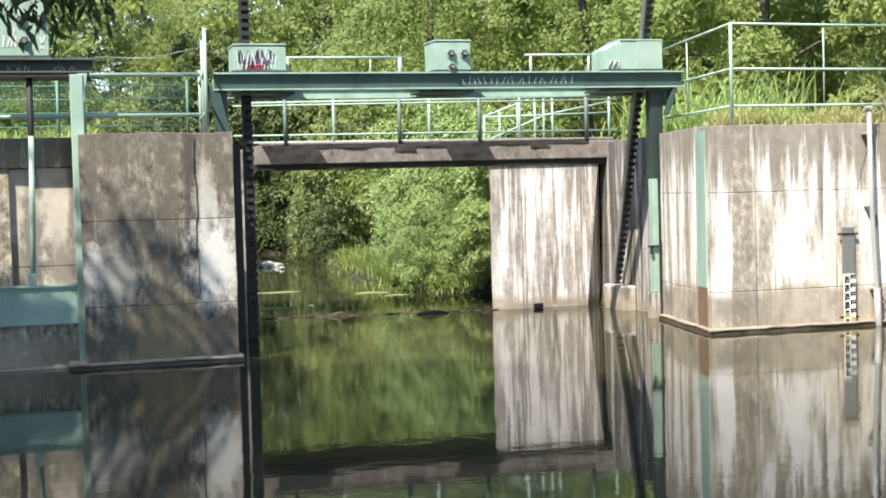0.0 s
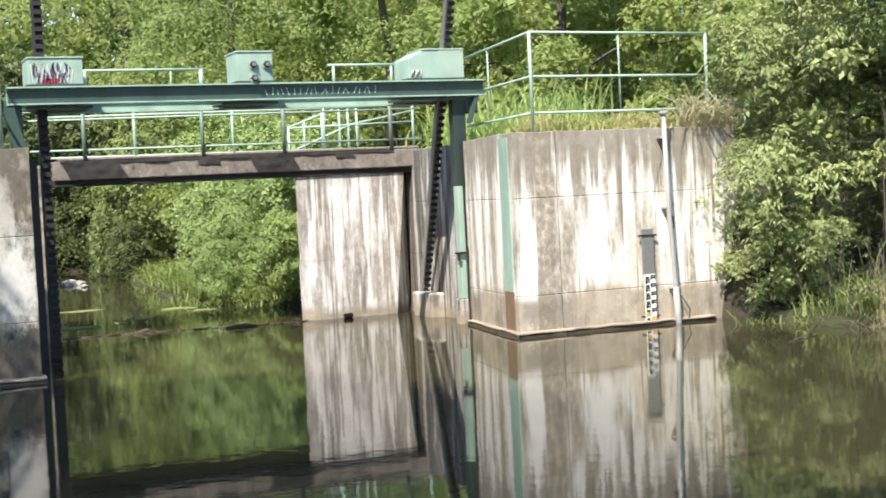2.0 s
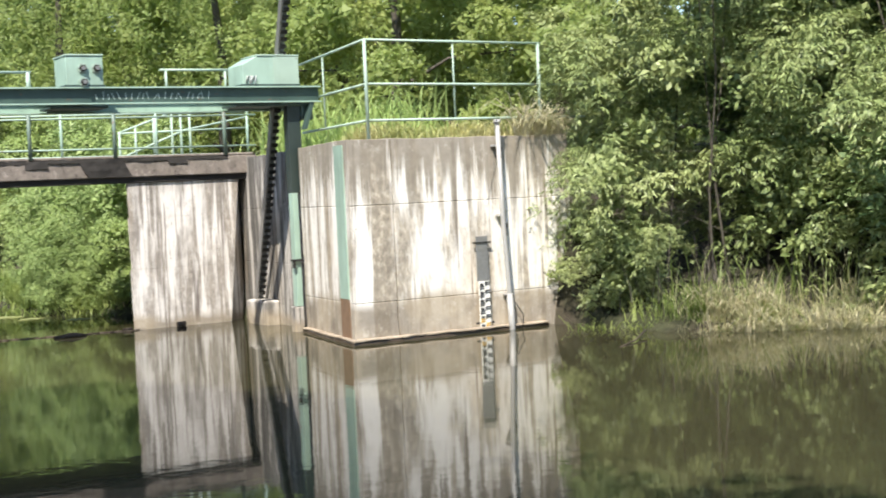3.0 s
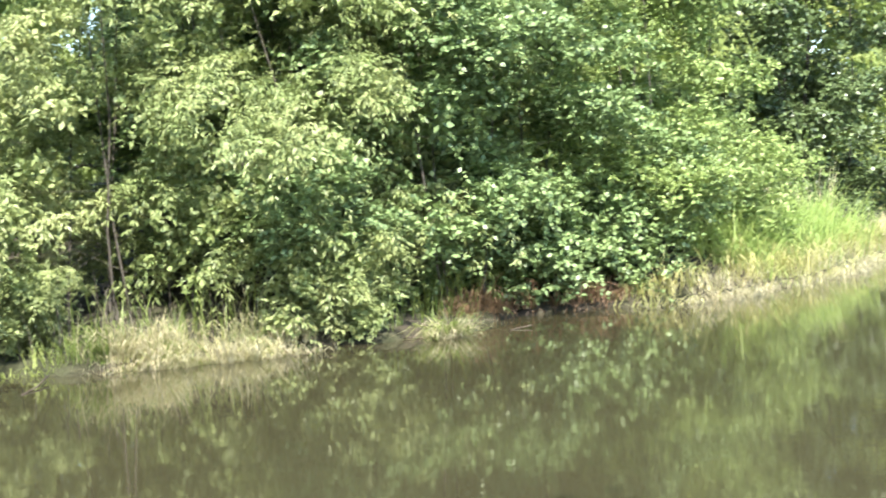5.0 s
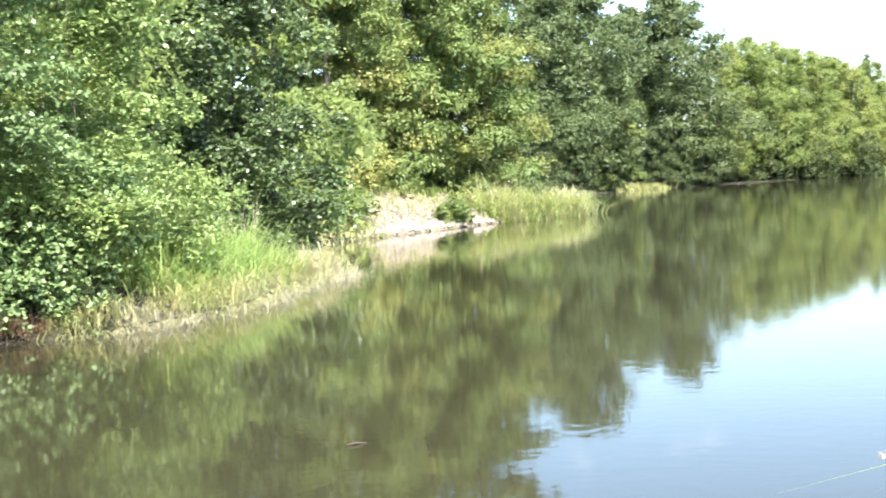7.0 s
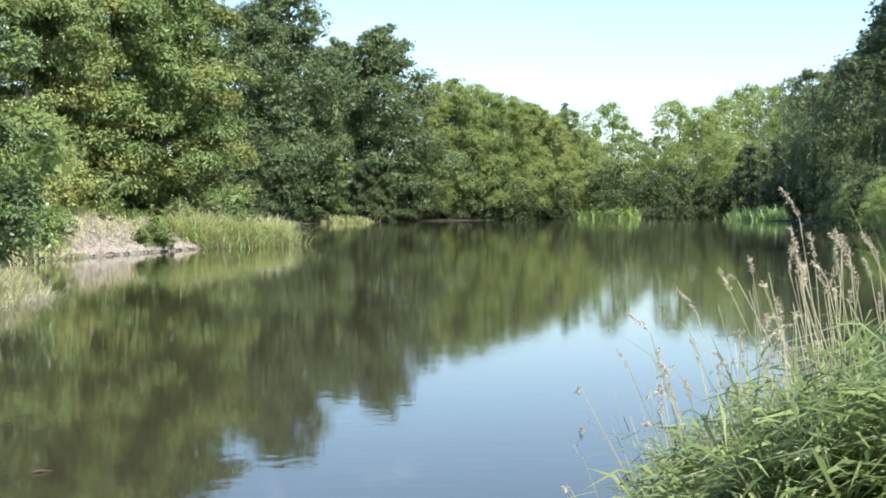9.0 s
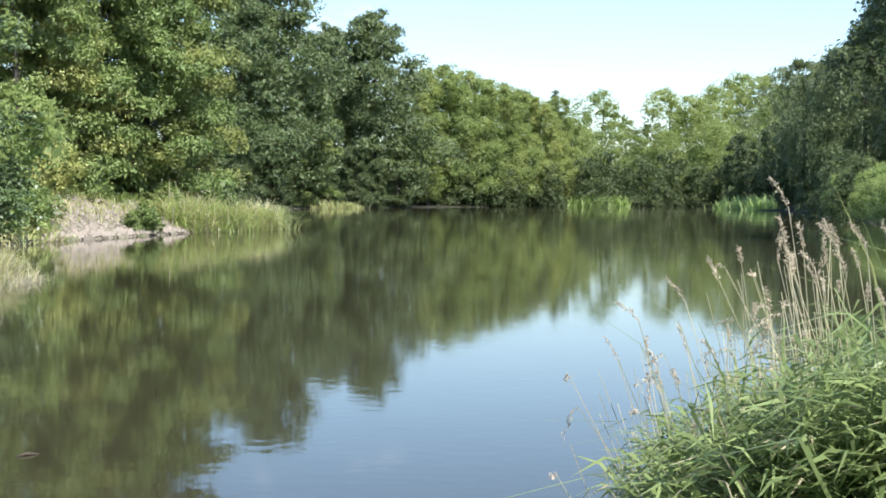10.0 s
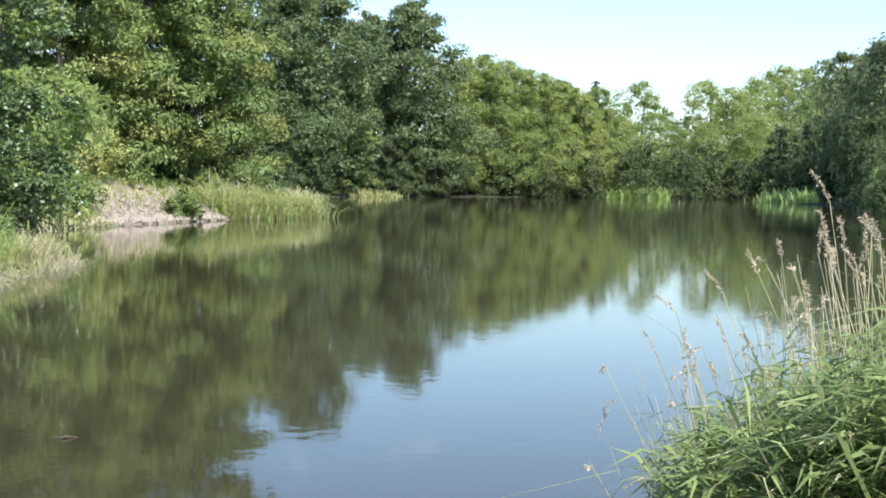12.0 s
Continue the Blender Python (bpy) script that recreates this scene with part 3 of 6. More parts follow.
def tree(name, seed, height, radius, leaf_mat, label, n_lobes=16, clumps=160, clump=0.7, per_clump=12, twig_len=0.5, per=9, leaf_l=0.3, leaf_w=0.2,
         droop=0.3, bottom=0.12, bark=None, top_narrow=0.55, category="tree", stems=1, inner=0.7, limbs=8, simple=False, leafage=None, storeys=False):
    """A tree at the origin: tapered trunk with limbs into the lobes of its crown."""
    rng = np.random.default_rng(seed)
    ob = thing(name, label, category)
    lobes = tiers(rng, height, radius, n_lobes, bottom) if storeys else lobes_for(rng, height, radius, n_lobes, bottom, top_narrow)
    for k in range(stems):
        off = Vector((0, 0, 0)) if stems == 1 else Vector((rng.uniform(-1, 1) * radius * 0.35, rng.uniform(-1, 1) * radius * 0.3, 0))
        leanv = Vector((rng.uniform(-1, 1), rng.uniform(-1, 1), 0)) * height * (0.05 if stems == 1 else 0.13)
        pts = [off + leanv * t + Vector((rng.normal(0, 0.018) * height * t, rng.normal(0, 0.018) * height * t, height * 0.9 * t - 0.5 * (1 - t))) for t in (0, 0.06, 0.25, 0.45, 0.7, 1)]
        r0 = height * (0.018 if stems == 1 else 0.0022)
        part("trunk" if stems == 1 else "stem", tube(pts, [r0 * q for q in (1.5, 1.1, 0.9, 0.7, 0.4, 0.1)], 7, False), bark or BARK, ob)
        for p, q in lobes[k::stems][:max(1, limbs // stems)]:
            s = min(0.85, max(0.1, (p[2] / height) * 0.8))
            a = off + leanv * s + Vector((0, 0, height * 0.9 * s))
            b = Vector(p)
            part("limb", tube([a, a.lerp(b, 0.5) + Vector((0, 0, 0.04 * height)), b + (b - a) * 0.2], [r0 * 0.35, r0 * 0.22, r0 * 0.06], 5, False), bark or BARK, ob)
    if leafage:
        v, f = leafage(rng, lobes)
    else:
        v, f = crown(rng, lobes, clumps, clump, per_clump, twig_len, per, leaf_l, leaf_w, droop, inner)
    if simple:
        v = v.reshape(-1, 4, 3)
        v[:, 0] -= (v[:, 1] - v[:, 3]) * 0.3
        v, f = v[:, [0, 1, 2]].reshape(-1, 3), np.arange(3 * len(v)).reshape(-1, 3)
    linked("crown", quads_mesh("crown", v, f), leaf_mat, ob)
    return ob


def blades(rng, base, length, width, lean=0.35, curl=0.5, toward=None):
    """Grass blades that bend over: three levels each."""
    n = len(base)
    a = rng.uniform(0, 2 * math.pi, n)
    d = np.stack([np.cos(a), np.sin(a), 0 * a], 1)
    if toward is not None:
        d = unit(d + np.array(toward))
    side = np.stack([-d[:, 1], d[:, 0], 0 * a], 1)
    tuft = 0.75 + 0.45 * np.sin(base[:, 0] * 4.1 + 2 * np.sin(base[:, 1] * 3.3)) * np.cos(base[:, 1] * 5.2 + base[:, 0])
    L = (length * tuft * rng.uniform(0.5, 1.3, n))[:, None]
    W = (width * rng.uniform(0.7, 1.3, n))[:, None]
    k = (lean * rng.uniform(0.2, 1.6, n))[:, None]
    c = (curl * rng.uniform(0.2, 1.6, n))[:, None]
    up = np.array([0, 0, 1.0])
    m1 = base + L * (0.45 * up + 0.45 * k * d)
    m2 = base + L * ((0.8 - 0.12 * c) * up + (0.75 * k + 0.25 * c) * d)
    tip = base + L * ((1.0 - 0.45 * c) * up + (k + 0.6 * c) * d)
    v = np.stack([base - side * W / 2, base + side * W / 2, m1 + side * W / 2, m1 - side * W / 2,
                  m2 + side * W * 0.36, m2 - side * W * 0.36, tip + side * W * 0.04, tip - side * W * 0.04], 1)
    i = 8 * np.arange(n)[:, None]
    f = np.concatenate([i + [0, 1, 2, 3], i + [3, 2, 4, 5], i + [5, 4, 6, 7]], 0)
    return v.reshape(-1, 3), f


def joined(*meshes):
    vs, fs, k = [], [], 0
    for v, f in meshes:
        vs.append(v)
        fs.append(f + k)
        k += len(v)
    return np.concatenate(vs), np.concatenate(fs)


# ---- ground and water ----
SHORE = [(10.3, 15.3), (10.25, 14.2), (10.4, 13.0), (11.3, 12.4), (12.3, 11.9), (13.8, 10.7), (14.6, 10.85), (16.4, 10.75), (17.5, 9.7), (18.3, 9.0), (21.5, 8.7),
         (24.5, 9.2), (27.7, 9.3), (29.9, 9.7), (33.5, 12.4), (42, 16.4), (51.3, 15.9), (58, 14.6), (65, 13.3), (72.4, 9.8), (75, 12.8), (95, 17),
         (130, 23), (165, 25.5), (186, 22), (193, 17.5), (204, 12), (217, 0), (232, -9), (240, -19), (245, -29), (240, -38), (225, -37.5), (205, -35), (171, -33.6), (140, -31.5), (106, -26.9), (60, -20.5),
         (25, -11.5), (12, -5), (8.6, -2.2), (6.6, -0.5), (4.6, 0.35), (3, 0.7), (1.2, 1.2), (-1, 2.5), (-3.5, 6), (-6, 10), (-8, 13), (-8, 16.95),
         (0.5, 16.95), (1.0, 17.2), (1.6, 20), (2.2, 21.4), (2.1, 25), (2.6, 30), (4.0, 37), (4.8, 41.6), (7.6, 40.4), (6.9, 37), (6.2, 32.6), (5.85, 27.3), (5.75, 24.2), (6.4, 23.1), (7.0, 22.1), (7.2, 20.9), (7.25, 20.0),
         (8.2, 19.9), (8.15, 17.3), (7.8, 15.35)]


def shore_distance(x, y):
    """Metres from the water's edge, less than nothing in the water."""
    p = np.array(SHORE)
    q = np.roll(p, -1, 0)
    best = np.full(x.shape, 1e9)
    inside = np.zeros(x.shape, bool)
    for (ax, ay), (bx_, by_) in zip(p, q):
        ex, ey = bx_ - ax, by_ - ay
        t = np.clip(((x - ax) * ex + (y - ay) * ey) / (ex * ex + ey * ey), 0, 1)
        best = np.minimum(best, (x - ax - t * ex) ** 2 + (y - ay - t * ey) ** 2)
        cross = ((ay > y) != (by_ > y)) & (x < ex * (y - ay) / (ey if ey else 1e-9) + ax)
        inside ^= cross
    return np.where(inside, -1, 1) * np.sqrt(best)


def box_distance(x, y, x0, x1, y0, y1):
    return np.hypot(np.maximum(np.maximum(x0 - x, x - x1), 0), np.maximum(np.maximum(y0 - y, y - y1), 0))


def land(x, y):
    x, y = np.asarray(x, float), np.asarray(y, float)
    d = shore_distance(x, y)
    wob = 0.12 * np.sin(x * 0.9 + 1.3 * np.sin(y * 0.6)) * np.cos(y * 0.8)
    near = (y < 0.03 * x + 3.5) & (x < 40)
    rise = np.where(near, 0.05 + 0.04 * d, np.where(x > 40, np.where(x > 150, 0.03 + 0.05 * d, 0.12 + 0.2 * d), 0.08 + 0.28 * d))
    h = np.minimum(rise, np.where(near, 0.6, np.where(x > 150, 0.9, 2.4))) + wob * np.clip(d, 0, 1) * np.where(x > 40, 0.3, 1.0)
    # the gravel bank: a broken slope that sinks towards the point
    on = np.clip((x - 46.5) / 4, 0, 1) * np.clip((69.5 - x) / 3, 0, 1)
    lumps = 0.1 * np.sin(x * 2.1 + np.sin(y * 1.7)) * np.sin(y * 2.6 + 0.5 * x) + 0.06 * np.sin(x * 4.3 + y * 3.1)
    slope = np.minimum(0.1 + 0.5 * d, 2.3 - 0.07 * (x - 50) + 0.04 * d) + lumps * np.clip(d, 0, 1)
    h = np.where(d > 0, h + on * np.maximum(slope - h, 0), h)
    # fill behind the walls
    for b in ((8.1, 10.2, 15.55, 20), (-9, 0.6, 17.2, 20)):
        h = np.where(d > 0, np.maximum(h, 2.36 - 1.9 * box_distance(x, y, *b)), h)
    return np.where(d < 0, np.maximum(-1.3, -0.12 + 0.6 * d), h)


def spaced(*runs):
    out = []
    for a, b, s in runs:
        out.append(np.arange(a, b, s))
    return np.concatenate(out)


gx = spaced((-2600, -200, 300), (-200, -40, 20), (-40, -10, 2.5), (-10, 12, 0.3), (12, 36, 0.5), (36, 48, 1.2), (48, 76, 0.5), (76, 90, 1.4), (90, 180, 5), (180, 262, 1.6), (262, 320, 6), (320, 2900, 320))
gy = spaced((-2600, -200, 300), (-200, -50, 10), (-50, -8, 2), (-8, 2.0, 0.4), (2, 8, 0.6), (8, 24, 0.3), (24, 60, 1.0), (60, 220, 10), (220, 2900, 320))
GX, GY = np.meshgrid(gx, gy, indexing="ij")
GZ = land(GX, GY)
idx = np.arange(GX.size).reshape(GX.shape)
gf = np.stack([idx[:-1, :-1], idx[1:, :-1], idx[1:, 1:], idx[:-1, 1:]], -1).reshape(-1, 4)
ground = linked("ground", quads_mesh("ground", np.stack([GX, GY, GZ], -1).reshape(-1, 3), gf), GROUND)
ground.data.materials.append(GRAVEL)
cx, cy = GX[:-1, :-1].ravel(), GY[:-1, :-1].ravel()
ground.data.polygons.foreach_set("material_index", ((np.abs(cx - 58.5) < 8.5 + 0.6 * np.sin(cy * 2.3)) & (shore_distance(cx, cy) < 4.2 - 0.12 * (cx - 50) + 0.7 * np.sin(cx * 1.3) + 0.4 * np.sin(cx * 3.7)) & (cy > 8)).astype(np.int32))
ground.data.polygons.foreach_set("use_smooth", np.ones(len(gf), bool))
tagged(ground, "grassy soil banks round the pond", "ground", kind="structure")

bm = bmesh.new()
wv = [bm.verts.new((x, y, 0.0)) for x, y in ((-60, -60), (420, -60), (420, 60), (-60, 60))]
bm.faces.new(wv)
water = part("water", bm, WATER)
tagged(water, "calm murky green-brown pond water with reflections", "water", kind="structure")


# ---- the sluice: walls ----
TOP = 2.38


def wall(name, label, poly, lifts, material, ledge=None, splits=()):
    """A cast wall: a core, and its lifts as panels with open joints."""
    cx_, cy_ = sum(p[0] for p in poly) / len(poly), sum(p[1] for p in poly) / len(poly)
    core = [(x + (cx_ - x) * 0.02, y + (cy_ - y) * 0.04) for x, y in poly]
    ob = part(name, prism(core, -1.2, lifts[-1] - 0.03), material)
    tagged(ob, label, "wall", kind="structure")
    for z0, z1 in zip(lifts, lifts[1:]):
        part("wall_panel", weather(prism(poly, z0 + 0.002, z1 - 0.002, 0.007), 0.3, 0.006, z1 if z1 == lifts[-1] else None, 0.02), material, ob)
    if ledge:
        part("ledge", weather(prism(ledge, -0.6, 0.028, 0.01), 0.2, 0.015), WET, ob, "wet dark footing at the waterline")
        # Pale cap puts the ledge's sunlit top edge into the colour.
        part("ledge_cap", weather(prism([(x - 0.012, y - 0.02) for x, y in ledge], 0.032, 0.06, 0.01), 0.1, 0.03), LEDGE, ob, "silted concrete ledge cap with its sunlit edge in the colour")
    return ob


R_LABEL = "pale concrete wing wall with white lime runs"
wall("wall_right_corner", R_LABEL, [(7.32, 14.95), (7.895, 14.955), (7.895, 15.55), (8.25, 17.07), (7.66, 17.07)], (-1.0, 0.47, 1.61, TOP), CONCRETE_R,
     [(7.25, 14.87), (7.9, 14.875), (7.9, 15.2), (7.9, 17.05), (7.59, 17.05)])
wall("wall_right_front", R_LABEL, [(7.905, 14.957), (10.45, 15.0), (10.45, 15.6), (7.905, 15.55)], (-1.0, 0.47, 1.61, TOP + 0.01), CONCRETE_R,
     [(7.9, 14.877), (10.0, 14.91), (10.0, 15.2), (7.9, 15.2)])
wall("wall_recess", "concrete wall of the gate recess, shade in its colour", [(7.78, 17.08), (8.4, 17.08), (8.4, 19.75), (7.9, 19.75)], (-1.0, 0.85, 1.61, TOP - 0.02), CONCRETE_S)
far = part("wall_far", prism([(6.15, 19.5), (7.52, 19.5), (7.9, 19.78), (7.9, 20.2), (7.4, 19.6), (6.15, 19.56)], -1.2, 2.09, 0.008), CONCRETE_F)
tagged(far, "concrete side wall streaked white by lime", "wall", kind="structure")
for z0, z1 in ((-1.0, 0.84), (0.843, 1.56), (1.563, 2.1)):
    part("wall_panel", weather(upright([(6.14, z0), (7.56 + 0.1 * z0, z0), (7.56 + 0.1 * z1, z1), (6.12, z1)], 19.47, 19.53), 0.25, 0.005), CONCRETE_F, far)
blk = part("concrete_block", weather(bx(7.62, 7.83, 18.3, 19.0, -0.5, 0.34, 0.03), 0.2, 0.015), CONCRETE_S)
tagged(blk, "low pale concrete kerb block at the water", "block")

wall("wall_left_pier", "weathered concrete pier with tree shade and sun painted in patches", [(0.36, 15.1), (1.93, 15.1), (1.85, 16.9), (1.7, 17.3), (1.7, 19.6), (0.36, 19.6)],
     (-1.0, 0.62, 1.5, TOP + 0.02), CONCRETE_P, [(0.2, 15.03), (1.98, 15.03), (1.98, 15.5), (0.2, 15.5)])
wall("wall_left_abutment", "stained concrete abutment under the footbridge", [(1.7, 19.3), (2.68, 19.45), (2.6, 21.6), (1.2, 21.6)], (-1.0, 1.2, 2.32), CONCRETE_L)
pier = bpy.data.objects["wall_left_pier"]
part("crack", upright([(1.53 + 0.012 * math.sin(k * 0.45) + 0.005 * math.sin(k * 1.3) + w, 0.66 + 0.058 * k) for k, w in [(i, 0.0025) for i in range(30)] + [(29 - i, -0.0025) for i in range(30)]], 15.087, 15.12), plain("crack_dirt", (0.03, 0.027, 0.024), 0.95), pier, "dark crack in the concrete")

# left bay behind its gate
wall("wall_left_bay", "pale concrete wall behind the small gate", [(-3.6, 15.86), (0.36, 15.86), (0.36, 17.2), (-3.6, 17.2)], (-1.0, 1.03, 2.08), WALL_B)
lint = part("lintel", bx(-3.6, 0.355, 15.82, 17.3, 2.084, TOP + 0.02, 0.015), CONCRETE_L)
tagged(lint, "dark stained concrete lintel over the side bay", "lintel", kind="structure")
sill = part("wall_left_sill", bx(-3.6, 0.355, 15.365, 15.84, -1.2, 0.48, 0.015), CONCRETE_L)
tagged(sill, "stained concrete sill below the small gate", "wall", kind="structure")
part("ledge", bx(-3.6, 0.3, 15.24, 15.5, -0.6, 0.03, 0.02), LEDGE, sill)
wall("wall_left_end", "dark weathered concrete pier", [(-5.2, 15.1), (-3.6, 15.1), (-3.6, 19.6), (-5.2, 19.6)], (-1.0, 0.62, 1.5, TOP), CONCRETE_L)
mull = part("mullion", bx(-0.59, -0.345, 15.79, 15.87, -1.0, 2.08, 0.01), CONCRETE_L)
tagged(mull, "dark concrete mullion in the side bay", "pillar", kind="structure")

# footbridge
# Black for algae and for shade painted along the deck edge.
DECK_DARK = plain("deck_algae_and_shade", (0.035, 0.032, 0.03), 0.95, 0, 0.5, 10)
deck = part("footbridge_deck", weather(bx(2.78, 8.05, 19.4, 21.4, 2.13, 2.39, 0.015), 0.3, 0.008), CONCRETE_D)
tagged(deck, "dark stained concrete footbridge deck with chipped edge", "bridge")
# Drip edge is black for the shade under the deck.
part("drip_edge", bx(2.6, 8.1, 19.44, 19.6, 2.05, 2.132, 0.01), DECK_DARK, deck)
part("kerb", bx(2.85, 8.0, 19.405, 19.55, 2.392, 2.43, 0.012), CONCRETE_D, deck)
# The slanted patches paint the drive housings' shadows; the others are algae.
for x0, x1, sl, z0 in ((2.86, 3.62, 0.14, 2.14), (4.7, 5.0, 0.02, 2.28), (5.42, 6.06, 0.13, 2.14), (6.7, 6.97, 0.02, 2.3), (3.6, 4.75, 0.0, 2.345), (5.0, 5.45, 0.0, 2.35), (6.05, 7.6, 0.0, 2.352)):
    part("deck_mark", weather(upright([(x0 + sl, z0), (x1 + sl, z0), (x1, 2.388), (x0, 2.388)], 19.384, 19.41), 0.07, 0.022), DECK_DARK, deck, "black algae and painted shadow on the deck edge")
pile = part("sill_wall", bx(2.8, 6.2, 19.62, 19.8, -1.2, -0.03, 0.01), CONCRETE_L)
tagged(pile, "submerged concrete sill across the channel", "sill", kind="structure")

# green steel strips of the stop-log slots
for nm, poly, z0, z1, mt in (("slot_strip", [(7.343, 15.1), (7.398, 15.45), (7.43, 15.45), (7.42, 15.1)], 0.52, 2.33, GREEN),):
    st = part(nm, prism([(x - 0.012, y) for x, y in poly], z0, z1), mt)
    tagged(st, "pale green painted steel strip on the wall corner", "strip")
    part("rusted_foot", prism([(x - 0.01, y) for x, y in poly], 0.05, 0.518), RUST_STAIN, st, "rusted silted lower end of the strip")


# Nearly black green that paints the beam's shadow on the upper post.
GREEN_SHADE = painted("paint_post_shadow", (0.018, 0.034, 0.03), 0.7)
RACK_DARK = plain("dark_grease", (0.03, 0.03, 0.029), 0.7, 0.0, 0.3)
RACK_GREY = plain("dull_grey_steel", (0.3, 0.31, 0.3), 0.6, 0.2, 0.3)

# ---- main gate: beam, posts, drives ----
def channel(x0, x1, y, z0, z1, depth, t=0.014, lip=0.018):
    """A rolled steel channel along x: web and two flanges towards the viewer."""
    return merge(bx(x0, x1, y, y + t, z0, z1), bx(x0, x1, y - depth, y, z0, z0 + lip), bx(x0, x1, y - depth, y, z1 - lip, z1))


gate = thing("sluice_gate_frame", "green painted steel lifting frame over the sluice opening", "gate frame", (4.9, 17.1, 0))
part("front_beam", channel(1.97, 7.99, 17.06, 2.97, 3.18, 0.075), GREEN, gate, "pale green steel channel beam")
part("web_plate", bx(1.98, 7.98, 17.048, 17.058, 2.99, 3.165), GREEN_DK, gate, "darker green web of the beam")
part("rear_beam", channel(2.1, 7.85, 17.66, 2.9, 3.1, 0.06), GREEN, gate)
for x in (2.05, 2.6, 4.85, 7.35, 7.9):
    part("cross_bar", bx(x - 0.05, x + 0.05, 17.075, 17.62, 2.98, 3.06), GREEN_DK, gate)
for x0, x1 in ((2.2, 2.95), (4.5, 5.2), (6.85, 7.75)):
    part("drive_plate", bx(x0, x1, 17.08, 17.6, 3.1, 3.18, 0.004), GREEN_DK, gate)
    # Dark plate in place of the housing's shadow on the rear beam.
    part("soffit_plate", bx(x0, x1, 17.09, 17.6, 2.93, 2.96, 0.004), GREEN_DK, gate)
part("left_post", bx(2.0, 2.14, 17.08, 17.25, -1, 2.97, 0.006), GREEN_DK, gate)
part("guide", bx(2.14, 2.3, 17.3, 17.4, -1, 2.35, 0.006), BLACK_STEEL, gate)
# Post split at the shadow's edge: dark paint above, pale foot below.
part("right_post", bx(7.56, 7.74, 17.12, 17.26, 1.8, 2.97, 0.006), GREEN_SHADE, gate, "green post with the beam's shadow in its paint")
part("right_post_foot", bx(7.55, 7.63, 17.075, 17.2, 0.33, 1.8, 0.006), GREEN, gate)
part("right_post_plinth", weather(bx(7.5, 7.64, 17.07, 17.2, -1, 0.33, 0.02), 0.15, 0.01), CONCRETE_S, gate, "dark concrete plinth of the post")
part("edge_rail", bx(7.655, 7.675, 17.04, 17.07, -1, 1.0), BLACK_STEEL, gate)
part("latch", merge(bx(7.47, 7.66, 17.03, 17.07, 0.92, 0.945), bx(7.5, 7.53, 17.03, 17.07, 0.83, 0.93)), BLACK_STEEL, gate)
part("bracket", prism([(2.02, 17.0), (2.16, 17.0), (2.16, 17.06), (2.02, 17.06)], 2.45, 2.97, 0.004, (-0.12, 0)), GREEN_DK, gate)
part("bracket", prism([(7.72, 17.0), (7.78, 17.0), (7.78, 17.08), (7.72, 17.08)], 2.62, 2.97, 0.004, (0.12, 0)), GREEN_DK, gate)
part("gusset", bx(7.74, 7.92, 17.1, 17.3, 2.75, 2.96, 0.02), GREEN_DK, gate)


def scrawl(parent, material, x0, x1, z0, z1, y, n, seed, wide=0.012):
    """Illegible spray writing as plain bars."""
    rng = np.random.default_rng(seed)
    for i in range(n):
        x = x0 + (x1 - x0) * (i + 0.5) / n
        h = (z1 - z0) * rng.uniform(0.55, 1.0)
        part("paint_bar", prism([(x - wide / 2, y - 0.003), (x + wide / 2, y - 0.003), (x + wide / 2, y), (x - wide / 2, y)], z0, z0 + h, 0, (rng.uniform(-0.05, 0.05), 0)), material, parent)


scrawl(gate, plain("faded_spray_paint", (0.42, 0.5, 0.47), 0.7, 0, 0.2), 5.02, 6.5, 3.03, 3.135, 17.046, 21, 3, 0.011)


def rack(name, p0, p1, label, edge):
    """A toothed lifting rack between two points: rail, back strip and teeth."""
    a, b = Vector(p0), Vector(p1)
    ob = thing(name, label, "rack", p0)
    d = (b - a).normalized()
    ln = (b - a).length

    def bar(s0, s1, xa, xb, ya, yb):
        bm = bmesh.new()
        v = []
        for s in (s0, s1):
            c = a + d * s
            v.append([bm.verts.new(c + Vector((x, y, 0))) for x, y in ((xa, ya), (xb, ya), (xb, yb), (xa, yb))])
        bm.faces.new(v[0][::-1])
        bm.faces.new(v[1])
        for k in range(4):
            bm.faces.new((v[0][k], v[0][(k + 1) % 4], v[1][(k + 1) % 4], v[1][k]))
        return bm
    part("rail", bar(0, ln, -0.06, -0.035, -0.05, 0.05), edge, ob)
    part("back", bar(0, ln, -0.035, 0.06, 0.02, 0.05), RACK_GREY if edge == STEEL else RACK_DARK, ob)
    n = int(ln / 0.1)
    for i in range(n):
        s = 0.05 + 0.1 * i
        part("tooth", bar(s, s + 0.052, -0.035, 0.06, -0.05, 0.02), BLACK_STEEL, ob)
    return ob


rack("lifting_rack", (2.4, 17.35, -0.6), (2.4, 17.35, 4.6), "black greased toothed lifting rack standing upright", BLACK_STEEL)
rack("lifting_rack", (7.80, 19.2, -0.35), (7.44, 16.72, 4.35), "black greased toothed lifting rack leaning back into the recess", STEEL)


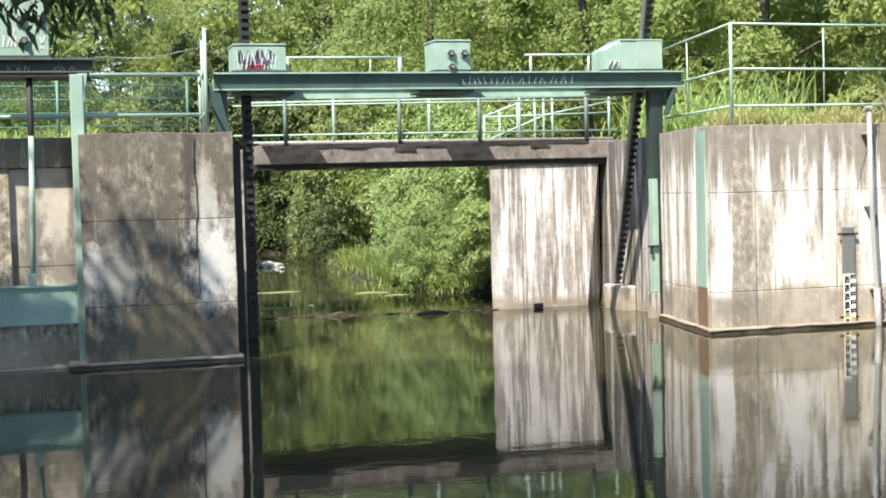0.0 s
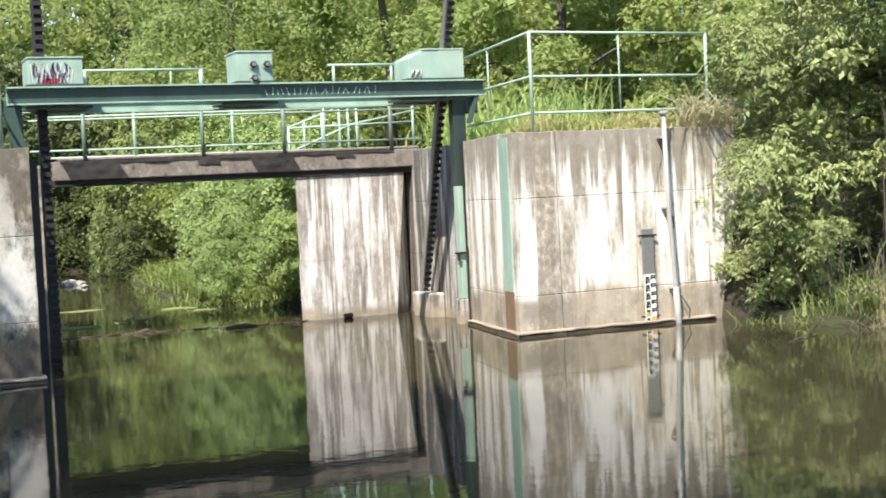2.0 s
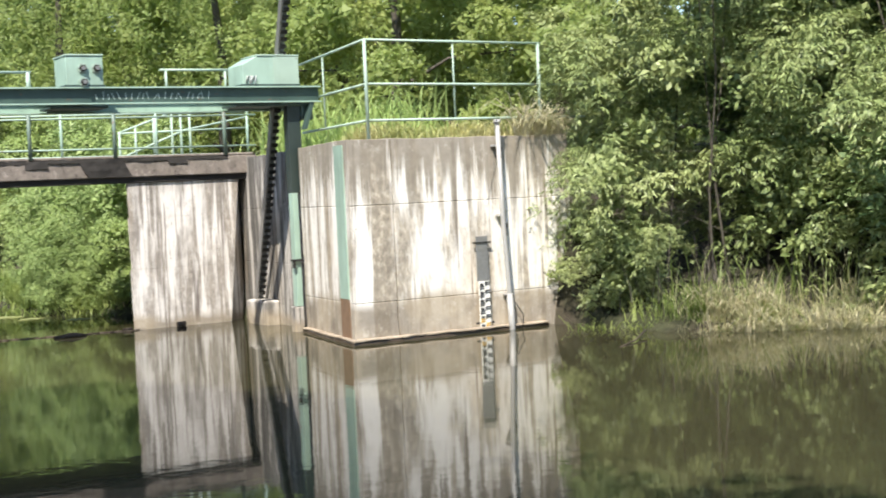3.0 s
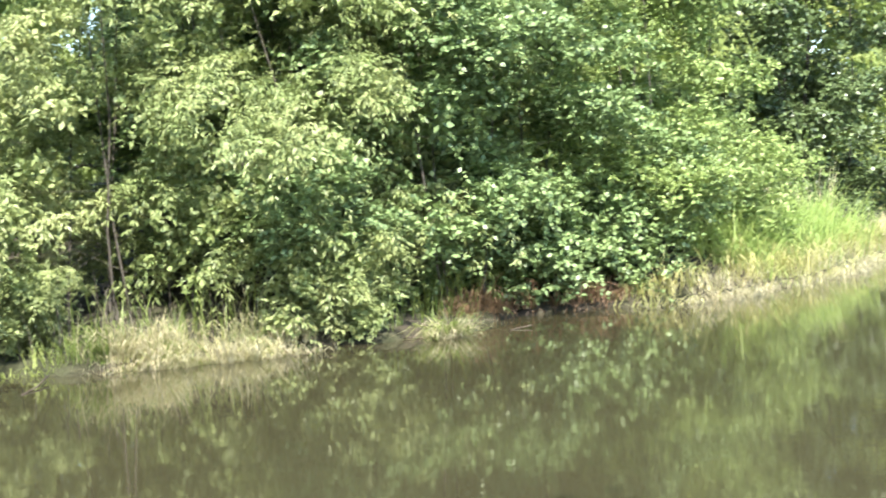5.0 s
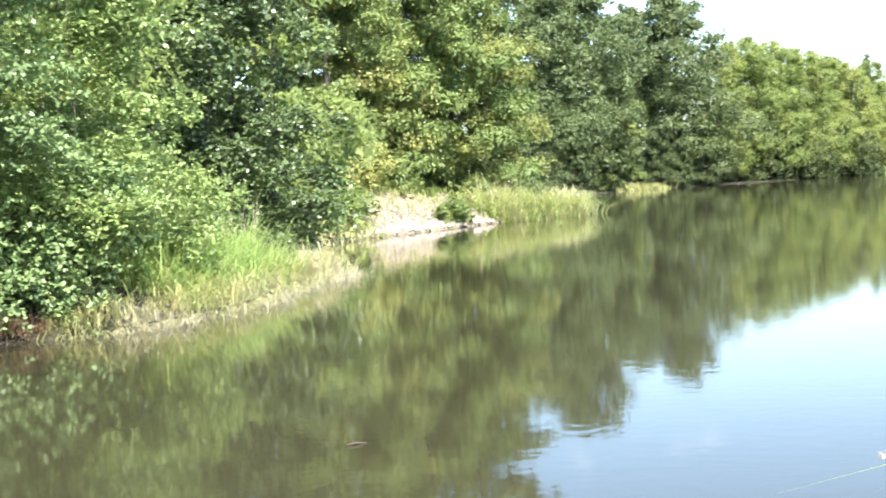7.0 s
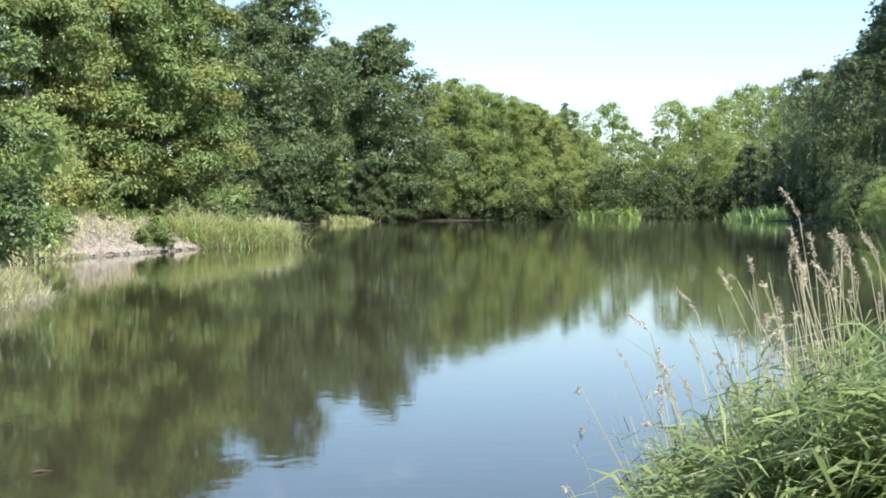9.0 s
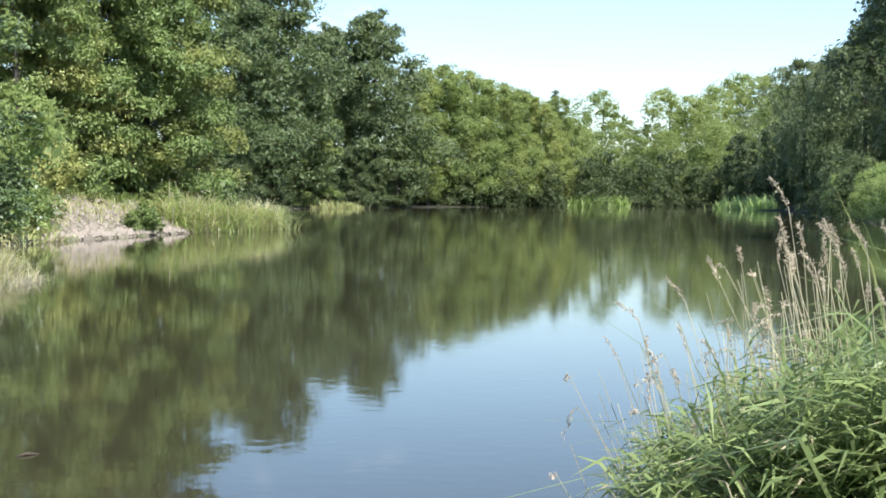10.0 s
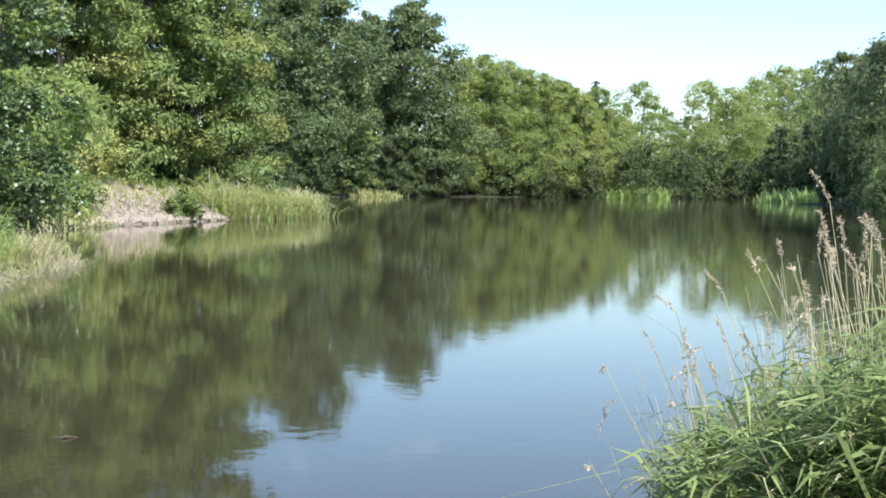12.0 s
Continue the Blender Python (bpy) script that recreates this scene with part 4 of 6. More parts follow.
def drive_box(x0, x1, y0, y1, z0, z1, label, slope=0.0, knobs=(), lid=0.02):
    ob = thing("drive_housing", label, "gearbox housing", ((x0 + x1) / 2, (y0 + y1) / 2, z0), "gate drives")
    bm = bmesh.new()
    prof = [(x0, z0), (x1, z0), (x1, z1), (x0 + slope, z1), (x0, z1 - slope * 0.55)] if slope else [(x0, z0), (x1, z0), (x1, z1), (x0, z1)]
    a = [bm.verts.new((x, y0, z)) for x, z in prof]
    b = [bm.verts.new((x, y1, z)) for x, z in prof]
    bm.faces.new(a)
    bm.faces.new(b[::-1])
    for k in range(len(prof)):
        bm.faces.new((a[k], b[k], b[(k + 1) % len(prof)], a[(k + 1) % len(prof)]))
    bmesh.ops.recalc_face_normals(bm, faces=bm.faces)
    bmesh.ops.bevel(bm, geom=list(bm.edges), offset=0.008, segments=2, profile=0.5, affect="EDGES")
    part("body", bm, GREEN, ob)
    part("lid", bx(x0 + slope - 0.01, x1 + 0.01, y0 - 0.012, y1 + 0.012, z1, z1 + lid, 0.005), GREEN_RAIL, ob)
    part("base_flange", bx(x0 - 0.02, x1 + 0.02, y0 - 0.01, y1 + 0.02, z0 - 0.012, z0 + 0.015), GREEN_DK, ob)
    for kx, kz in knobs:
        k = part("shaft_cover", tube([(kx, y0 - 0.02, kz), (kx, y0, kz)], 0.06, 16), GREEN_RAIL, ob, "round bolted shaft cover")
        part("bearing", tube([(kx, y0 - 0.04, kz), (kx, y0 - 0.02, kz)], 0.04, 14), BLACK_STEEL, k)
        part("shaft_end", tube([(kx, y0 - 0.07, kz), (kx, y0 - 0.04, kz)], 0.024, 10), STEEL, k)
        for q in range(6):
            part("bolt", tube([(kx + 0.05 * math.cos(q), y0 - 0.028, kz + 0.05 * math.sin(q)), (kx + 0.05 * math.cos(q), y0 - 0.02, kz + 0.05 * math.sin(q))], 0.007, 6), STEEL, k)
    return ob


b1 = drive_box(2.22, 2.84, 17.0, 17.5, 3.19, 3.5, "pale green steel gate drive housing covered in spray scrawls", lid=0.018)
scrawl(b1, SPRAY_P, 2.25, 2.7, 3.28, 3.46, 16.998, 15, 5, 0.017)
scrawl(b1, SPRAY_P, 2.3, 2.66, 3.21, 3.36, 16.997, 12, 7, 0.016)
scrawl(b1, SPRAY_W, 2.25, 2.72, 3.22, 3.45, 16.9975, 11, 9, 0.012)
part("paint_bar", prism([(2.36, 16.994), (2.55, 16.994), (2.55, 16.998), (2.36, 16.998)], 3.21, 3.27, 0, (0.03, 0)), SPRAY_R, b1)
drive_box(4.68, 5.13, 17.0, 17.5, 3.19, 3.55, "pale green steel gate drive housing with shaft covers", knobs=((4.88, 3.4), (5.05, 3.4), (4.89, 3.235)))
b3 = drive_box(6.92, 7.69, 17.0, 17.5, 3.19, 3.56, "pale green steel gate drive housing with chamfered corner", slope=0.2)
part("panel_seam", bx(7.34, 7.69, 16.994, 17.0, 3.2, 3.555), GREEN_RAIL, b3)
for kx in (6.96, 7.03):
    part("paint_bar", tube([(kx, 16.99, 3.22), (kx + 0.02, 16.99, 3.3), (kx + 0.06, 16.99, 3.31), (kx + 0.05, 16.99, 3.2)], 0.012, 5), SPRAY_W, b3)


# ---- railings ----
def rail_run(label, posts, rails, r_post=0.021, r_rail=0.017, group="", mid_posts=(), post_paint=None):
    """A tubular railing: posts (foot, head) and rails (lists of places)."""
    ob = thing("railing", label, "railing", posts[0][0], group)
    for a, b in posts:
        part("post", tube([a, b], r_post, 8), post_paint or GREEN_RAIL, ob)
    for a, b in mid_posts:
        part("post", tube([a, b], 0.011, 6), GREEN_RAIL, ob)
    for pts in rails:
        part("rail", tube(pts, r_rail, 8), GREEN_RAIL, ob)
    return ob


R = "pale green tubular steel railing on the wall top"
c0, c1, cb = (7.7, 15.12), (10.35, 15.2), (8.17, 18.0)
rail_run(R, [((*c0, 2.36), (*c0, 3.56)), ((10.2, 15.2, 2.36), (10.2, 15.2, 3.55))],
         [[(*cb, 3.55), (*c0, 3.56), (10.23, 15.2, 3.55)], [(*cb, 3.05), (*c0, 3.04), (10.9, 15.22, 3.03)], [(*cb, 2.62), (*c0, 2.61), (10.9, 15.22, 2.62)]],
         mid_posts=(((8.93, 15.17, 2.6), (8.93, 15.17, 3.55)), ((7.99, 16.9, 2.6), (7.99, 16.9, 3.54))))
rail_run("pale green tubular steel railing at the pier edge", [((1.68, 15.18, 2.39), (1.68, 15.18, 3.49)), ((1.74, 16.0, 2.39), (1.74, 16.0, 3.49)), ((1.8, 16.9, 2.39), (1.8, 16.9, 3.2))],
         [[(1.68, 15.18, 3.48), (1.8, 16.95, 3.48)], [(1.68, 15.18, 3.05), (1.8, 16.95, 3.05)], [(1.68, 15.18, 2.62), (1.8, 16.95, 2.62)]])
rail_run("pale painted tubular railing along the pier", [((-3.4, 16.3, 2.4), (-3.4, 16.3, 3.1)), ((0.46, 16.3, 2.4), (0.46, 16.3, 3.1))],
         [[(-3.4, 16.3, 2.65), (1.74, 16.3, 2.65)], [(-3.4, 16.3, 3.1), (1.74, 16.3, 3.1)]], r_rail=0.026)
mesh = thing("mesh_fence", "dark green welded wire mesh fence panel", "fence", (1.0, 17.6, 2.4))
for x in (0.2, 1.72):
    part("post", tube([(x, 17.6, 2.36), (x, 17.6, 3.15)], 0.02, 6), GREEN_MESH, mesh)
for k in range(4):
    part("wire", tube([(-0.9, 17.6, 2.6 + 0.16 * k), (1.72, 17.6, 2.6 + 0.16 * k)], 0.007, 4), GREEN_MESH, mesh)
for k in range(88):
    part("wire", tube([(-0.85 + 0.029 * k, 17.6, 2.52), (-0.85 + 0.029 * k, 17.6, 3.13)], 0.0022, 3), GREEN_MESH, mesh)

# Darker green that carries the shade on the footbridge posts.
RAIL_SHADE = painted("paint_rail_in_shade", (0.14, 0.2, 0.165), 0.6)
D = "pale green tubular railing on the footbridge"
px_ = (3.2, 4.8, 5.96, 7.57)
rail_run(D, [((x, 19.4, 2.4), (x, 19.4, 3.1)) for x in px_], [[(2.5, 19.4, 2.93), (8.05, 19.4, 2.97)], [(2.5, 19.42, 2.53), (8.05, 19.42, 2.53)], [(3.1, 19.4, 3.09), (7.6, 19.4, 3.09)]], 0.028, 0.014, post_paint=RAIL_SHADE)
rail_run(D, [((x, 21.3, 2.4), (x, 21.3, 3.2)) for x in (4.25, 5.74, 7.2, 8.7)], [[(3.0, 21.3, 3.09), (8.75, 21.3, 3.14)], [(3.0, 21.3, 2.5), (8.75, 21.3, 2.48)]], 0.022, 0.017, post_paint=GREEN)
rail_run("pale green tubular stair railing with sloping rails", [((6.84, 22.0, 2.2), (6.84, 22.0, 2.9)), ((7.4, 22.0, 2.4), (7.4, 22.0, 3.1)), ((8.0, 22.0, 2.3), (8.0, 22.0, 3.2)), ((8.6, 22.0, 2.3), (8.6, 22.0, 3.2))] + [((x, 22.0, 2.25), (x, 22.0, 2.9 + 0.33 * (x - 6.84))) for x in (7.1, 7.7, 7.85)],
         [[(6.84, 22.0, 2.88), (7.9, 22.0, 3.25)], [(6.9, 22.0, 2.5), (7.9, 22.0, 2.9), (9.0, 22.0, 3.1)], [(6.84, 22.0, 2.87), (9.0, 22.0, 2.92)]], 0.02, 0.018)
P_ = "pale green guard rail on the lifting frame"
rail_run(P_, [((2.95, 17.6, 3.12), (2.95, 17.6, 3.41)), ((4.38, 17.6, 3.12), (4.38, 17.6, 3.41))], [[(2.9, 17.6, 3.41), (4.42, 17.6, 3.41)]], 0.028, 0.018, mid_posts=(((4.0, 17.6, 3.12), (4.0, 17.6, 3.41)),))
rail_run(P_, [((6.12, 17.6, 3.12), (6.12, 17.6, 3.43)), ((6.92, 17.6, 3.12), (6.92, 17.6, 3.43))], [[(6.04, 17.6, 3.44), (7.1, 17.6, 3.44)]], 0.018, 0.018)

# ---- side gate ----
sg = thing("side_gate", "pale green steel slide gate with its lifting frame", "gate", (-1.6, 15.3, 0))
part("gate_leaf", bx(-3.55, 0.3, 15.3, 15.36, 0.45, 0.86, 0.008), GREEN, sg)
part("gate_rib", bx(-3.55, 0.3, 15.27, 15.3, 0.84, 0.87, 0.004), GREEN, sg)
part("post", bx(0.3, 0.43, 15.22, 15.4, -1, 3.02, 0.008), GREEN, sg)
part("post", bx(-3.6, -3.47, 15.22, 15.4, -1, 3.02, 0.008), GREEN, sg)
part("top_beam", channel(-3.7, 0.54, 15.32, 3.04, 3.17, 0.08), DARK_BEAM, sg, "grey-green channel beam with spray writing")
part("beam_flange", bx(-3.7, 0.58, 15.2, 15.7, 3.165, 3.185, 0.003), DARK_BEAM, sg)
part("under_plate", bx(-0.7, 0.5, 15.25, 15.65, 2.99, 3.035, 0.003), BLACK_STEEL, sg)
part("bracket", prism([(0.3, 15.24), (0.4, 15.24), (0.4, 15.38), (0.3, 15.38)], 2.6, 3.03, 0.003, (0.08, 0)), GREEN, sg)
scrawl(sg, SPRAY_W, -0.32, -0.08, 3.065, 3.12, 15.304, 6, 11, 0.009)
scrawl(sg, SPRAY_W, 0.12, 0.4, 3.065, 3.12, 15.304, 7, 12, 0.009)
part("rod_upper", tube([(-0.1, 15.33, 2.0), (-0.1, 15.33, 3.04)], 0.034, 8), BLACK_STEEL, sg)
part("rod_lower", tube([(-0.13, 15.31, 0.9), (-0.1, 15.31, 2.4)], 0.03, 8), GREEN_RAIL, sg)
part("rod_shoe", bx(-0.19, -0.1, 15.27, 15.33, 0.87, 0.99, 0.006), GREEN_RAIL, sg)
b4 = drive_box(-0.95, 0.11, 15.25, 15.65, 3.2, 3.95, "pale green gate drive housing with three shaft covers and spray tags", knobs=((-0.16, 3.57), (0.02, 3.58), (-0.13, 3.36)))
scrawl(b4, SPRAY_W, -0.06, 0.08, 3.28, 3.44, 15.248, 4, 21, 0.018)
scrawl(b4, SPRAY_W, -0.4, -0.2, 3.3, 3.5, 15.248, 5, 22, 0.018)

# ---- staff gauge and pipe on the right wall ----
sgz = thing("staff_gauge", "grey plate and enamelled staff gauge on the wall", "water gauge", (9.05, 14.93, 0))
part("plate", bx(8.99, 9.16, 14.925, 14.94, 0.62, 1.17, 0.012), STEEL, sgz)
part("staff", bx(9.0, 9.15, 14.91, 14.922, -0.3, 0.62), WHITE, sgz, "white enamelled staff with black marks")
for k in range(17):
    z = 0.61 - 0.05 * k
    ink = YELLOW if -0.05 < z < 0.2 else BLACK
    xa = 9.003 if k % 2 else 9.078
    part("mark", bx(xa + 0.004, xa + 0.022, 14.905, 14.909, z - 0.05, z), ink, sgz)
    for j in range(2):
        part("mark", bx(xa + 0.022, xa + 0.068, 14.905, 14.909, z - 0.014 - 0.025 * j, z - 0.025 * j), ink, sgz)
    if k % 2 == 0:
        part("mark", bx(9.012, 9.062, 14.905, 14.909, z - 0.045, z - 0.018), BLACK, sgz)
for z in (1.08, 0.1):
    part("clamp", bx(8.95, 9.2, 14.915, 14.935, z, z + 0.02), BLACK_STEEL, sgz)
pipe = thing("cable_pipe", "grey steel cable pipe clamped to the wall", "pipe", (9.4, 14.9, 0))
part("tube", tube([(9.33, 14.86, 2.55), (9.36, 14.87, 1.4), (9.42, 14.88, 0.4), (9.45, 14.88, -0.4)], 0.03, 10), PIPE, pipe)
part("cap", tube([(9.33, 14.86, 2.53), (9.33, 14.86, 2.58)], 0.045, 10), PIPE, pipe)
part("sleeve", tube([(9.415, 14.88, 0.44), (9.45, 14.88, -0.3)], 0.04, 10), PIPE, pipe)
for z, x in ((2.25, 9.335), (1.4, 9.36), (0.42, 9.42)):
    part("clamp", bx(x - 0.05, x + 0.05, 14.87, 14.97, z, z + 0.025, 0.004), PIPE, pipe)
for z, x in ((2.1, 9.37), (1.15, 9.4)):
    part("black_block", bx(x, x + 0.045, 14.9, 14.96, z, z + 0.16, 0.01), BLACK_STEEL, pipe)
part("cable", tube([(9.5, 14.9, 0.33), (9.62, 14.9, 0.16), (9.56, 14.9, -0.2)], 0.008, 5), BLACK_STEEL, pipe)

# a slack cable strung over the pier
cab = part("slack_cable", tube([(0.6, 16.32, 3.3), (1.2, 16.3, 3.28), (1.74, 16.0, 3.38)], 0.006, 5), STEEL)
tagged(cab, "thin slack cable strung between the posts", "cable")


# ---- vegetation ----
def put(x, y, turn=0.0, size=1.0, z=None):
    """The pose of a plant set down on the ground."""
    zz = float(land(np.array([x]), np.array([y]))[0]) if z is None else z
    return Matrix.Translation((x, y, max(zz, 0.0) - 0.05)) @ Matrix.Rotation(radians(turn), 4, "Z") @ Matrix.Diagonal((size, size, size, 1))


def plant(proto, spots, group):
    """The first spot takes the built plant, the others copies."""
    proto["group"] = group
    for x, y, turn, size in spots[1:]:
        copy_thing(proto, put(x, y, turn, size))
    x, y, turn, size = spots[0]
    proto.matrix_basis = put(x, y, turn, size)


def polar(az, d):
    return d * math.cos(radians(az)), d * math.sin(radians(az))


# bank trees beside the wing wall
ON_BANK, ROUND = "trees on the bank", "trees round the pond"
e1 = tree("box_elder", 41, 7.0, 2.2, L_ELDER, "young box elder with drooping yellow-green leaflets", 22, bottom=0.06, bark=BARK, top_narrow=0.1, stems=5, limbs=10, leafage=lambda q, w: shoots(q, billow(q, w, 3, 0.52), 3000, 0.33, 6, 5, 0.105, 0.024, 0.85, 0.3, 0.33, 0.02, 0.12))
plant(e1, [(11.9, 13.9, 0, 0.95), (13.5, 12.7, 130, 0.95), (15.3, 12.9, 250, 1.1), (11.2, 15.0, 60, 0.6)], ON_BANK)
a1 = tree("alder", 42, 7.5, 2.2, L_ALDER, "alder with glossy round dark green leaves", 22, bottom=0.0, bark=BARK, top_narrow=0.1, stems=4, limbs=8, leafage=lambda q, w: shoots(q, billow(q, w, 3, 0.5), 6800, 0.32, 9, 1, 0.09, 0.072, 0.3, 0.25, 0.42, 0.0, 0.14))
plant(a1, [(15.4, 11.7, 0, 0.95), (17.1, 11.2, 140, 0.95), (14.6, 14.6, 220, 1.3), (29.5, 16.6, 300, 1.3)], ON_BANK)
a2 = tree("alder", 67, 9.5, 2.6, L_ALDER_DK, "dark alder with glossy leaves at the end of the bank", 22, bottom=0.0, bark=BARK, top_narrow=0.2, stems=3, limbs=8, leafage=lambda q, w: shoots(q, billow(q, w, 4, 0.48), 4200, 0.4, 9, 1, 0.115, 0.09, 0.3, 0.2, 0.55, 0.1, 0.15))
plant(a2, [(33.5, 13.35, 40, 1.0), (35.0, 14.7, 160, 1.15), (31.8, 15.9, 260, 1.2)], ON_BANK)
g1 = tree("bright_shrub", 43, 7.0, 2.4, L_BRIGHT, "tall bright green broadleaf shrub on the bank", 24, bottom=-0.03, bark=BARK, top_narrow=0.1, stems=4, limbs=8, leafage=lambda q, w: shoots(q, billow(q, w, 3, 0.52), 7200, 0.34, 11, 1, 0.085, 0.045, 0.35, 0.4, 0.42, 0.06, 0.12))
plant(g1, [(19.7, 10.9, 0, 0.95), (21.4, 11.3, 100, 0.95), (19.0, 14.8, 200, 1.35)], ON_BANK)

rng = np.random.default_rng(0)
lb = tree("bank_bush", 64, 1.5, 0.85, L_ELDER, "low box elder growth drooping over the water", 10, bottom=0.05, bark=BARK, top_narrow=0.2, stems=3, category="bush", limbs=3, leafage=lambda q, w: shoots(q, w, 260, 0.3, 6, 5, 0.105, 0.024, 0.85, 0.25, 0.4, 0.4))
plant(lb, [(13.1, 11.75, 0, 1.0), (10.75, 14.2, 150, 0.7), (13.45, 11.35, 220, 0.6)], "low growth on the bank")
la = tree("bank_bush", 65, 1.5, 0.9, L_ALDER, "low dark alder growth over the water", 10, bottom=0.05, bark=BARK, top_narrow=0.2, stems=3, category="bush", limbs=3, leafage=lambda q, w: shoots(q, w, 420, 0.35, 9, 1, 0.09, 0.072, 0.3, 0.25, 0.6, 0.4, 0.3))
plant(la, [(16.9, 10.75, 160, 0.9), (17.9, 10.2, 250, 0.9)], "low growth on the bank")

# trees behind
d1 = tree("alder", 44, 15.0, 4.8, L_DEEP, "tall dark green alder in full leaf", 40, bottom=0.03, bark=BARK, storeys=True, simple=True,
          leafage=lambda q, w: canopy(q, billow(q, w, 6, 0.5, 0.8), 10500, 0.45, 6, 0.195, 0.145, 0.4, 0.5, 0.2))
plant(d1, [(*polar(4.3, 207), 0, 1.84), (*polar(8.3, 185), 80, 2.02), (*polar(6.2, 210), 200, 1.7), (*polar(9.7, 180), 300, 1.75)], ROUND)
y1 = tree("poplar", 45, 15.0, 4.6, L_YELLOW, "broad yellow-green tree in full leaf", 24, bottom=0.03, bark=BARK, top_narrow=0.35, simple=True, leafage=lambda q, w: canopy(q, billow(q, w, 5, 0.55, 0.5), 8200, 0.4, 6, 0.18, 0.11, 0.35, 1.2, 0.24, 0.82, 0.4))
plant(y1, [(*polar(16.8, 70), 0, 1.0), (*polar(13.4, 72), 70, 1.08), (*polar(12.5, 76), 160, 0.88), (*polar(19.0, 66), 210, 1.0)], ROUND)
y2 = tree("maple", 46, 14.0, 4.4, L_MID, "broad mid-green tree in full leaf", 24, bottom=0.03, bark=BARK, top_narrow=0.35, simple=True, leafage=lambda q, w: canopy(q, billow(q, w, 5, 0.55, 0.5), 6000, 0.44, 6, 0.2, 0.125, 0.35, 1.2, 0.24, 0.82, 0.4))
plant(y2, [(*polar(6.9, 188), 20, 1.0), (*polar(15.2, 68), 50, 0.9), (*polar(12.9, 71), 120, 0.85), (*polar(18.0, 64), 200, 0.85), (24.5, 17.8, 10, 0.8), (37.5, 18.6, 130, 0.85), 
           (6.0, 60, 110, 0.72), (27, 31, 30, 1.0), (31, 25, 170, 0.95)], ROUND)
FAR = lambda q, w: canopy(q, w + billow(q, w, 3, 0.5), 6200, 0.42, 6, 0.14, 0.112, 0.6, 1.3, 0.3, 0.8, 0.12)
y3 = tree("maple", 47, 12.0, 3.0, L_FAR, "bushy olive-green tree in full leaf", 24, bottom=0.1, bark=BARK, top_narrow=0.7, limbs=4, simple=True, leafage=FAR)
y5 = tree("willow_tree", 66, 12.0, 3.2, L_FAR_DK, "rounded olive-green tree drooping to the water", 24, bottom=0.12, bark=BARK, top_narrow=0.6, limbs=4, simple=True, leafage=FAR)
y6 = tree("maple", 71, 12.0, 4.2, L_FAR, "broad round light green tree in full leaf", 32, bottom=0.1, bark=BARK, top_narrow=0.75, limbs=4, simple=True, leafage=FAR)
far_row = [(2.7, 217, 20.5), (2.0, 221, 21.3), (1.4, 218, 20.3), (0.75, 225, 21.0), (0.15, 221, 19.6), (-0.5, 228, 20.0), (-1.1, 224, 18.8), (-1.75, 231, 18.6), (-2.3, 227, 17.4), (-2.9, 237, 17.8), (-3.45, 232, 14.5), (-3.9, 238, 11.0)]
front_row = [(2.2, 214, 9.0), (-3.1, 228, 12.0)]
end_row = [(-4.6, 268, 20.0), (-4.0, 250, 13.0), (-6.3, 246, 11.5), (-7.2, 245, 12.5), (-5.6, 275, 15.0), (-7.2, 272, 20.5), (-8.3, 262, 18.5), (-9.0, 270, 20.5), (-9.9, 290, 24.5), (-11.0, 288, 24.0), (-9.1, 246, 14.0), (-11.6, 262, 20.0), (-8.4, 247, 10.0)]
plant(y3, [(*polar(a, d), 47 * i, h / 12.0) for i, (a, d, h) in enumerate(far_row[::2] + front_row)], ROUND)
plant(y5, [(*polar(a, d), 67 * i, h / 12.0) for i, (a, d, h) in enumerate(far_row[1::2])], ROUND)
plant(y6, [(*polar(a, d), 83 * i, h / 12.0) for i, (a, d, h) in enumerate(end_row)], ROUND)
gt = tree("poplar", 68, 12.0, 4.2, L_GATE, "light green tree with fine leaves behind the sluice", 26, bottom=0.03, bark=BARK, top_narrow=0.35, limbs=5, simple=True, leafage=lambda q, w: canopy(q, w + billow(q, w, 3, 0.5), 8800, 0.4, 6, 0.13, 0.07, 0.7, 1.1, 0.4, 0.85, 0.25))
plant(gt, [(-0.8, 44, 10, 1.1), (13.5, 43, 215, 1.1), (5.4, 54, 70, 0.62), (22.5, 38, 300, 1.0), (-4.0, 41, 0, 1.0), (10.0, 50, 95, 1.25), (18.0, 41, 190, 1.05), (-1.6, 31, 20, 0.75), (9.5, 35, 140, 0.8), (12.4, 31.5, 10, 0.75)], ROUND)
y4 = tree("maple", 57, 9.0, 3.2, L_GATE, "bushy mid-green tree by the channel", 22, bottom=0.0, bark=BARK, top_narrow=0.3, simple=True, leafage=lambda q, w: canopy(q, billow(q, w, 5, 0.5, 0.85), 3900, 0.37, 6, 0.16, 0.1, 0.55, 0.5, 0.2))
plant(y4, [(36.8, 17.2, 70, 1.25), (40, 16.0, 190, 1.3), (34.5, 19.5, 10, 1.2), (15.8, 17.8, 30, 0.9), (18.6, 17.6, 100, 1.0), (22.0, 15.8, 230, 0.95), (26.0, 15.2, 320, 0.9), (30.5, 19, 60, 1.1), (-3.8, 33, 80, 1.0), (16, 33, 140, 1.1), (14.5, 27, 200, 0.9), (19, 27.5, 40, 1.0)], ROUND)
